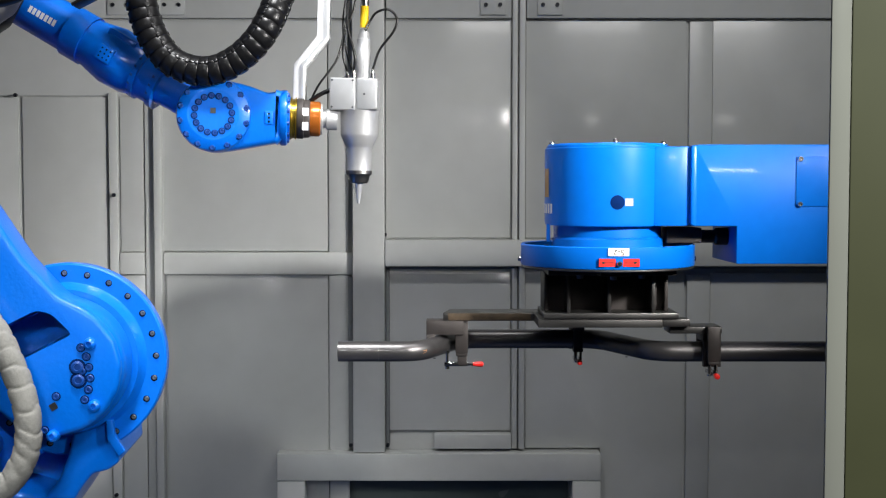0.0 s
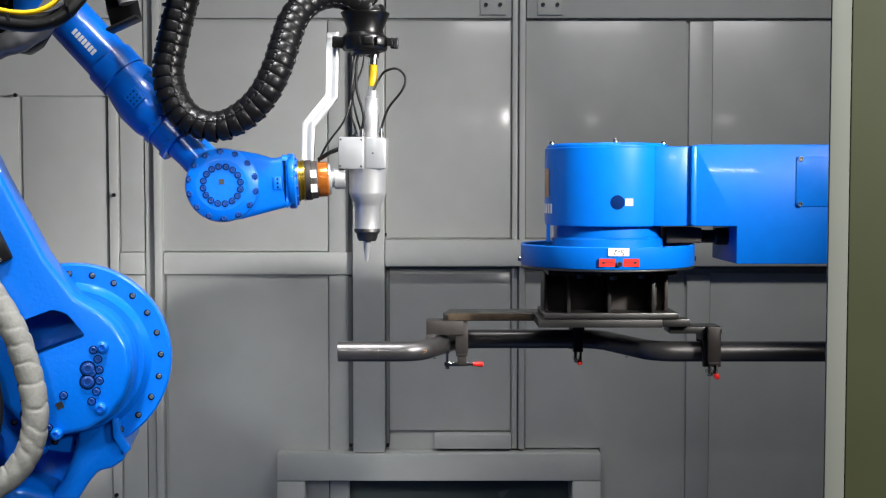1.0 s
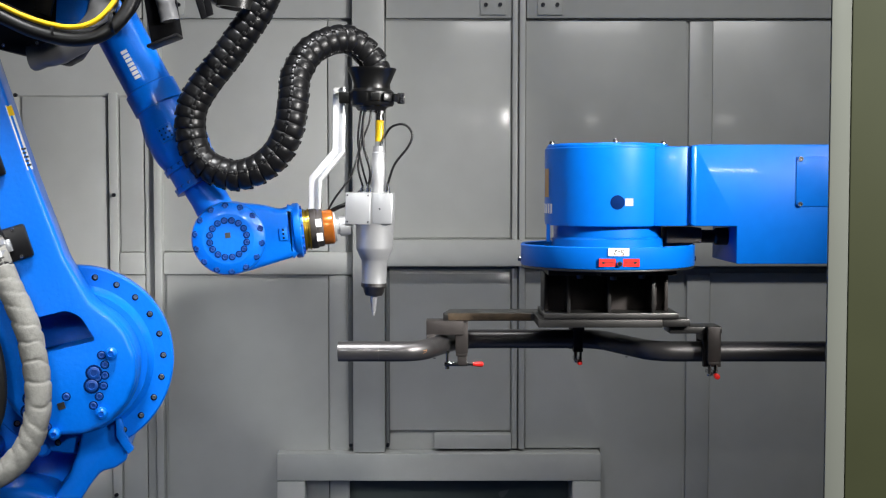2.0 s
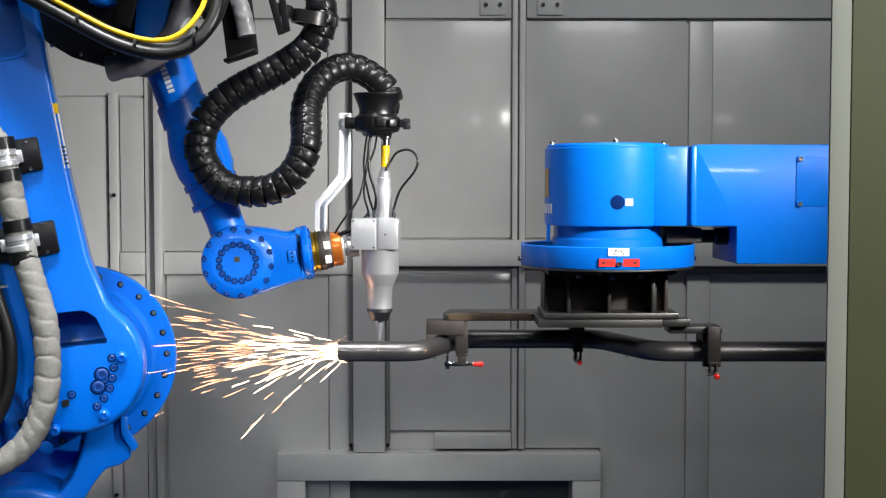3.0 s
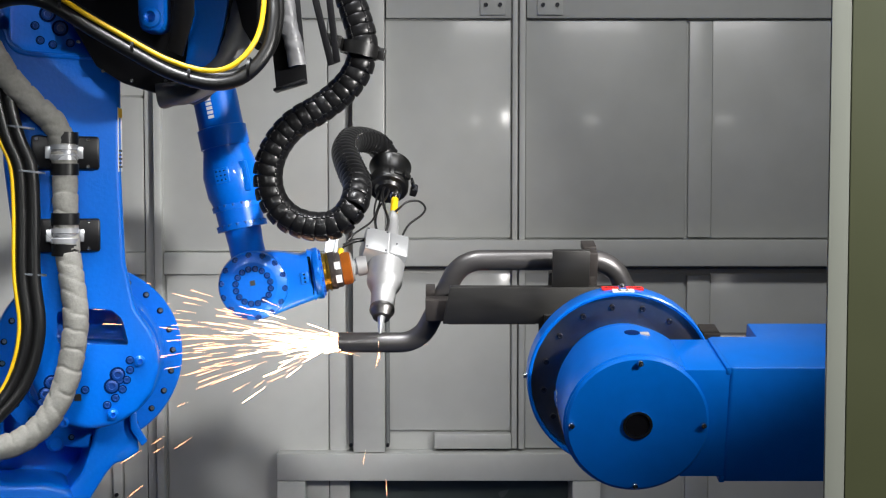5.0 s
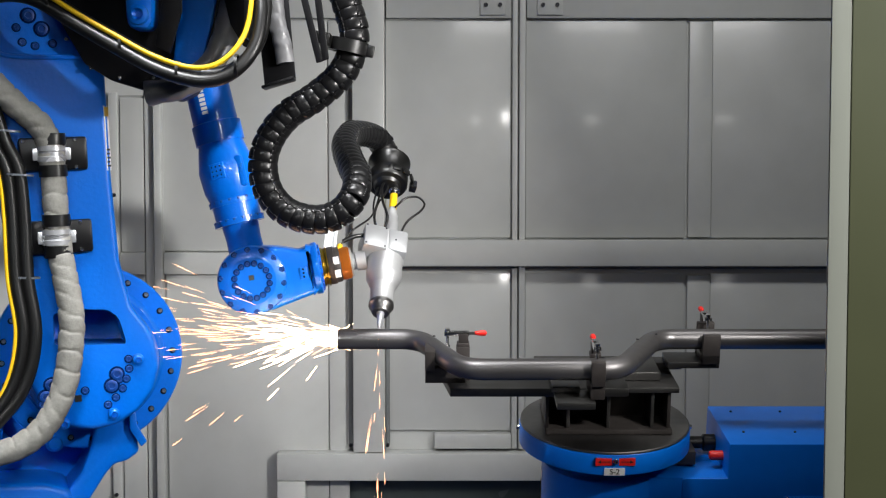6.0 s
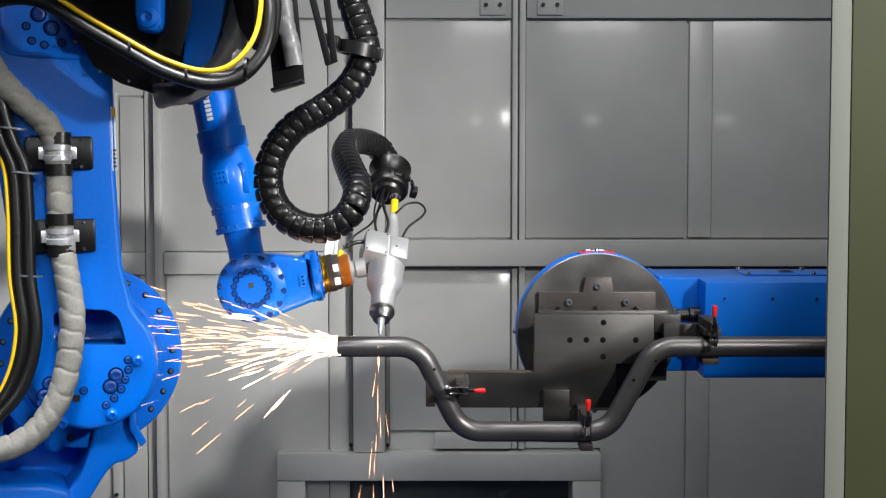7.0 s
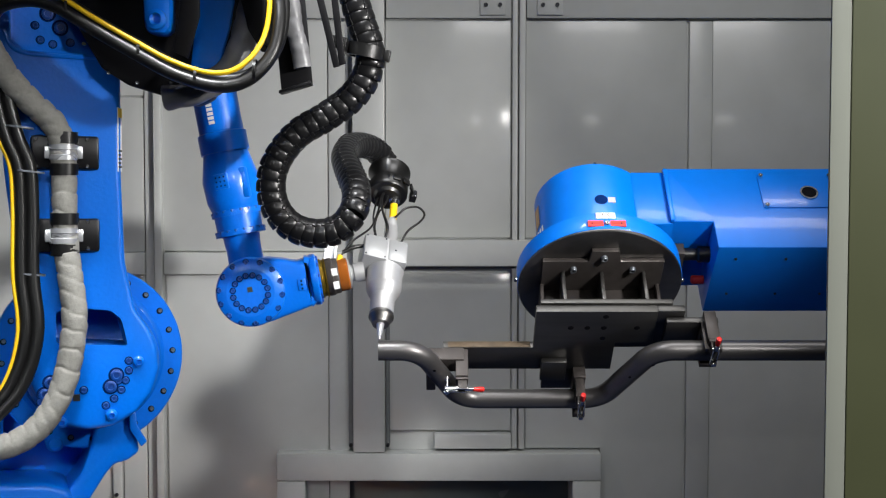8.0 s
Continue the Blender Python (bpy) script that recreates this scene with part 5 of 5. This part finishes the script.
def move_sparks():
    rng = random.Random(11)

    def waiting(dx):
        oy, oz = rng.uniform(-0.004, 0.004), rng.uniform(-0.004, 0.004)

        def at(t):
            cy, cz = bore_centre(t)
            return along(Vector((dx, cy + oy, cz + oz)), (-1, 0, 0.001))
        return at

    def strength(t):
        if t < 2.9:
            return 0.4
        if t < 3.15:
            return 0.65
        if 3.72 < t < 3.86:
            return 0.25
        return 1.0

    def spray_flight(reach):
        def make(n):
            t = n / 30
            cy, cz = bore_centre(t)
            up, side = (3 if t < 3.9 else 8) + (rng.gauss(0, 9) if reach > 0.5 else rng.uniform(-19, 19)), rng.gauss(-5, 11)
            if rng.random() < 0.05:
                up = rng.uniform(-40, -12)
            v = rng.uniform(2.0, 4.4) * reach
            d = Vector((-math.cos(radians(up)), math.tan(radians(side)), math.sin(radians(up)))).normalized()
            p0 = Vector((-0.225 - rng.random() * 0.06 * reach, cy + d.y * 0.03 + rng.uniform(-0.01, 0.01), cz + rng.uniform(-0.02, 0.02)))
            out = []
            for k in (0, 1, 2, 3, 4):
                s = k / 30
                g = 3.0
                p = p0 + d * v * s + Vector((0, 0, -0.5 * g * s * s))
                out.append((k, along(p, d * v + Vector((0, 0, -g * s)))))
            out.append((5, along(Vector((-0.75 + rng.uniform(-0.2, 0.2), 0.25 + rng.uniform(-0.1, 0.1), 0.01)), (-0.6, 0, -0.8))))
            return out
        return make

    def starts(period, a, b, keep):
        n = round(a * 30) + rng.randrange(period)
        while n < b * 30:
            if rng.random() < keep(n / 30):
                yield n
            n += period + rng.randrange(2)

    for ob in SPARKS[0]:
        walk(ob, flights(rng, list(starts(6, SPRAY_FROM, SPRAY_TO, strength)), spray_flight(1.0), waiting(rng.uniform(-0.18, -0.165))))
    for ob in SPARKS[1]:
        walk(ob, flights(rng, list(starts(6, SPRAY_FROM, SPRAY_TO - 0.03, strength)), spray_flight(0.42), waiting(rng.uniform(-0.18, -0.165))))

    def drip(n):
        t = n / 30
        cy, cz = bore_centre(t)
        burst = t > 7.34
        lean = rng.gauss(-0.3, 0.1) if burst else rng.gauss(-0.03, 0.09)
        d = Vector((lean, rng.gauss(0, 0.1), -1)).normalized()
        p0 = Vector((CUT_X, cy, cz - 0.02))
        v = rng.uniform(0.9, 3.0) if burst else rng.uniform(1.6, 3.0)
        out = [(0, along(p0, d))]
        for k in (1, 2, 3, 4, 5):
            s = k / 30
            p = p0 + d * v * s + Vector((0, 0, -4 * s * s))
            p.z = max(p.z, 0.02)
            out.append((k, along(p, d)))
        out.append((6, along(Vector((p0.x + d.x * 0.7, p0.y + d.y * 0.7, 0.01)), d)))
        return out

    for k, ob in enumerate(SPARKS[2]):
        if k < 60:
            st = list(starts(9, 4.35, 7.3, lambda t: 0.12 if t < 5.6 else 0.45)) + [round(7.33 * 30) + rng.randrange(4)]
        else:
            st = [round(7.3 * 30) + rng.randrange(3)] if k < 90 else [round(7.34 * 30) + rng.randrange(7)]
        walk(ob, flights(rng, st, drip, waiting(CUT_X + rng.uniform(0.056, 0.064))))


wall_panels()
shell()
ARM = positioner()
FIX = fixture()
TUBE, OFFCUT = tube_things()
ROBOT = robot()
HEAD = cutting_head()
HOSE, LINKS = hose()
SPARKS = sparks()


def motions():
    turret_rows = [
        (0, pose(-0.799, -0.224, 1.151, 0, 0, 4)),
        (0.5, pose(-0.799, -0.209, 1.151, 0, 0, 5.92)),
        (1, pose(-0.799, -0.194, 1.148, 0, 0, 7.84)),
        (1.5, pose(-0.799, -0.183, 1.145, 0, 0, 9.28)),
        (2.8, pose(-0.799, -0.16, 1.141, 0, 0, 12.32)),
        (3, pose(-0.799, -0.15, 1.141, 0, 0, 13.6)),
        (3.2, pose(-0.799, -0.13, 1.141, 0, 0, 16.16)),
        (3.5, pose(-0.798, -0.104, 1.139, 0, 0, 19.52)),
        (4, pose(-0.798, -0.098, 1.139, 0, 0, 20.32)),
        (4.5, pose(-0.798, -0.096, 1.139, 0, 0, 20.48)),
        (6, pose(-0.798, -0.1, 1.139, 0, 0, 20)),
        (6.5, pose(-0.798, -0.104, 1.139, 0, 0, 19.52)),
        (7, pose(-0.798, -0.102, 1.139, 0, 0, 19.68)),
        (7.5, pose(-0.798, -0.1, 1.139, 0, 0, 20)),
        (8, pose(-0.798, -0.1, 1.139, 0, 0, 20)),
    ]
    lower_rows = [
        (0, pose(-0.799, -0.224, 1.151, 0, -30.5, 4)),
        (0.5, pose(-0.799, -0.209, 1.151, 0, -27.5, 5.92)),
        (1, pose(-0.799, -0.194, 1.148, 0, -24.5, 7.84)),
        (1.5, pose(-0.799, -0.183, 1.145, 0, -21, 9.28)),
        (2.8, pose(-0.799, -0.16, 1.141, 0, -11.7, 12.32)),
        (3, pose(-0.799, -0.15, 1.141, 0, -9.8, 13.6)),
        (3.2, pose(-0.799, -0.13, 1.141, 0, -6.1, 16.16)),
        (3.5, pose(-0.798, -0.104, 1.139, 0, -2.7, 19.52)),
        (4, pose(-0.798, -0.098, 1.139, 0, 1.1, 20.32)),
        (4.5, pose(-0.798, -0.096, 1.139, 0, 1.2, 20.48)),
        (6, pose(-0.798, -0.1, 1.139, 0, -2.6, 20)),
        (6.5, pose(-0.798, -0.104, 1.139, 0, -1.9, 19.52)),
        (7, pose(-0.798, -0.102, 1.139, 0, -0.9, 19.68)),
        (7.5, pose(-0.798, -0.1, 1.139, 0, 0.3, 20)),
        (8, pose(-0.798, -0.1, 1.139, 0, 0.4, 20)),
    ]
    forearm_rows = [
        (0, pose(-0.516, -0.05, 1.679, 0, -59.7, -5.8)),
        (0.5, pose(-0.508, -0.05, 1.597, 0, -51.9, -7.6)),
        (1, pose(-0.498, -0.05, 1.522, 0, -43.3, -5.8)),
        (1.5, pose(-0.489, -0.05, 1.455, 0, -35.2, -3.5)),
        (2.8, pose(-0.475, -0.033, 1.356, 0, -21, -4)),
        (3, pose(-0.468, -0.03, 1.348, 0, -19.8, -4)),
        (3.2, pose(-0.465, 0, 1.326, 0, -17.2, -3.4)),
        (3.5, pose(-0.457, 0.04, 1.293, 0, -14.5, -8.0)),
        (4, pose(-0.458, 0.11, 1.269, 0, -10.9, -10.7)),
        (4.5, pose(-0.455, 0.11, 1.274, 0, -11.1, -10.7)),
        (6, pose(-0.458, 0.11, 1.296, 0, -13.8, -10.7)),
        (6.5, pose(-0.459, 0.11, 1.288, 0, -13.1, -10.7)),
        (7, pose(-0.459, 0.11, 1.278, 0, -11.8, -10.7)),
        (7.5, pose(-0.459, 0.11, 1.268, 0, -10.9, -10.7)),
        (8, pose(-0.462, 0.11, 1.268, 0, -10.9, -10.7)),
    ]
    wrist_rows = [
        (0, pose(-0.516, -0.05, 1.679, 0, 1.5, 6)),
        (0.5, pose(-0.508, -0.05, 1.597, 0, -1.5, 6)),
        (1, pose(-0.498, -0.05, 1.522, 0, -3.5, 6)),
        (1.5, pose(-0.489, -0.05, 1.455, 0, -5.5, 6)),
        (2.8, pose(-0.475, -0.033, 1.356, 0, -6.5, 6)),
        (3, pose(-0.468, -0.03, 1.348, 0, -7, 6)),
        (3.2, pose(-0.465, 0, 1.326, 0, -7.5, 6)),
        (3.5, pose(-0.457, 0.04, 1.293, 0, -8.5, 6)),
        (4, pose(-0.458, 0.11, 1.269, 0, -9.5, 6)),
        (4.5, pose(-0.455, 0.11, 1.274, 0, -9.5, 6)),
        (6, pose(-0.458, 0.11, 1.296, 0, -9.5, 6)),
        (6.5, pose(-0.459, 0.11, 1.288, 0, -9.5, 6)),
        (7, pose(-0.459, 0.11, 1.278, 0, -9.5, 6)),
        (7.5, pose(-0.459, 0.11, 1.268, 0, -9.5, 6)),
        (8, pose(-0.462, 0.11, 1.268, 0, -9.5, 6)),
    ]
    head_rows = [
        (0, pose(-0.196, 0, 1.480, 0, 1, 0)),
        (0.5, pose(-0.187, 0, 1.413, -0, 1, 0)),
        (1, pose(-0.177, 0, 1.346, -0, 1, 0)),
        (1.5, pose(-0.168, 0, 1.279, -0, 1, 0)),
        (2.8, pose(-0.152, 0, 1.164, -0, 1, 0)),
        (3, pose(-0.149, 0, 1.161, -0, 1, 0)),
        (3.2, pose(-0.148, 0, 1.160, -11, 3, 2)),
        (3.5, pose(-0.146, 0, 1.160, -30, 3.5, 5)),
        (4, pose(-0.146, 0, 1.164, -45.5, 13, 10)),
        (4.5, pose(-0.146, 0, 1.170, -45.5, 13, 10)),
        (6, pose(-0.149, 0, 1.188, -45.5, 13, 10)),
        (6.5, pose(-0.149, 0, 1.182, -45.5, 13, 10)),
        (7, pose(-0.147, 0, 1.173, -45.5, 13, 10)),
        (7.5, pose(-0.148, 0, 1.162, -45.5, 13, 10)),
        (8, pose(-0.149, 0, 1.162, -45.5, 13, 10)),
    ]
    elbow_rows = [
        (0, pose(-1.047, -0.3, 2, 0, -10, 0)),
        (0.5, pose(-1.005, -0.3, 1.977, 0, -8, 0)),
        (1, pose(-0.97, -0.3, 1.962, 0, -7, 0)),
        (1.5, pose(-0.935, -0.3, 1.95, 0, -5, 0)),
        (2.8, pose(-0.75, -0.3, 1.931, 0, -2, 0)),
        (3, pose(-0.713, -0.3, 1.923, 0, -1.5, 0)),
        (3.2, pose(-0.672, -0.3, 1.906, 0, -1, 0)),
        (3.5, pose(-0.632, -0.3, 1.876, 0, 0, 0)),
        (4, pose(-0.587, -0.3, 1.862, 0, 0, 0)),
        (4.5, pose(-0.591, -0.3, 1.864, 0, 0, 0)),
        (6, pose(-0.63, -0.3, 1.874, 0, 0, 0)),
        (6.5, pose(-0.625, -0.3, 1.872, 0, 0, 0)),
        (7, pose(-0.611, -0.3, 1.868, 0, 0, 0)),
        (7.5, pose(-0.594, -0.3, 1.864, 0, 0, 0)),
        (8, pose(-0.594, -0.3, 1.864, 0, 0, 0)),
    ]
    walk(ROBOT["turret"], turret_rows)
    walk(ROBOT["lower"], lower_rows)
    walk(ROBOT["forearm"], forearm_rows)
    walk(ROBOT["wrist"], wrist_rows)
    walk(ROBOT["elbow"], elbow_rows)
    walk(HEAD, head_rows)
    turn_rows = [(t, pose(0, 0, AXIS, a, 0, 0)) for t, a in TURN]
    walk(ARM, turn_rows)
    walk(FIX, turn_rows)
    walk(TUBE, turn_rows)
    # the cut end drops and tumbles
    def dropped(x, y, z, lean):
        return pose(x, y, z, 0, lean, 0) @ pose(0, 0, 0, 307) @ Matrix.Translation((0.197, -0.001, 0.015))
    fall = [(7.433, dropped(-0.197, 0.012, AXIS - 0.009, 0)), (7.467, dropped(-0.208, 0.005, AXIS - 0.035, -30)), (7.5, dropped(-0.232, -0.002, AXIS - 0.1, -70)), (7.533, dropped(-0.25, -0.008, AXIS - 0.19, -92)),
            (7.567, dropped(-0.263, -0.015, AXIS - 0.29, -105)), (7.6, dropped(-0.274, -0.02, AXIS - 0.4, -118)), (7.7, dropped(-0.3, -0.04, AXIS - 0.84, -150)),
            (7.767, dropped(-0.31, -0.05, 0.026, -180)), (8.0, dropped(-0.31, -0.05, 0.026, -180))]
    walk(OFFCUT, [r for r in turn_rows if r[0] < 7.42] + fall)
    series = [(t, hose_poses(p)) for t, p in HOSES]
    for k, link in enumerate(LINKS):
        walk(link, [(t, ps[k]) for t, ps in series])
    move_sparks()


motions()
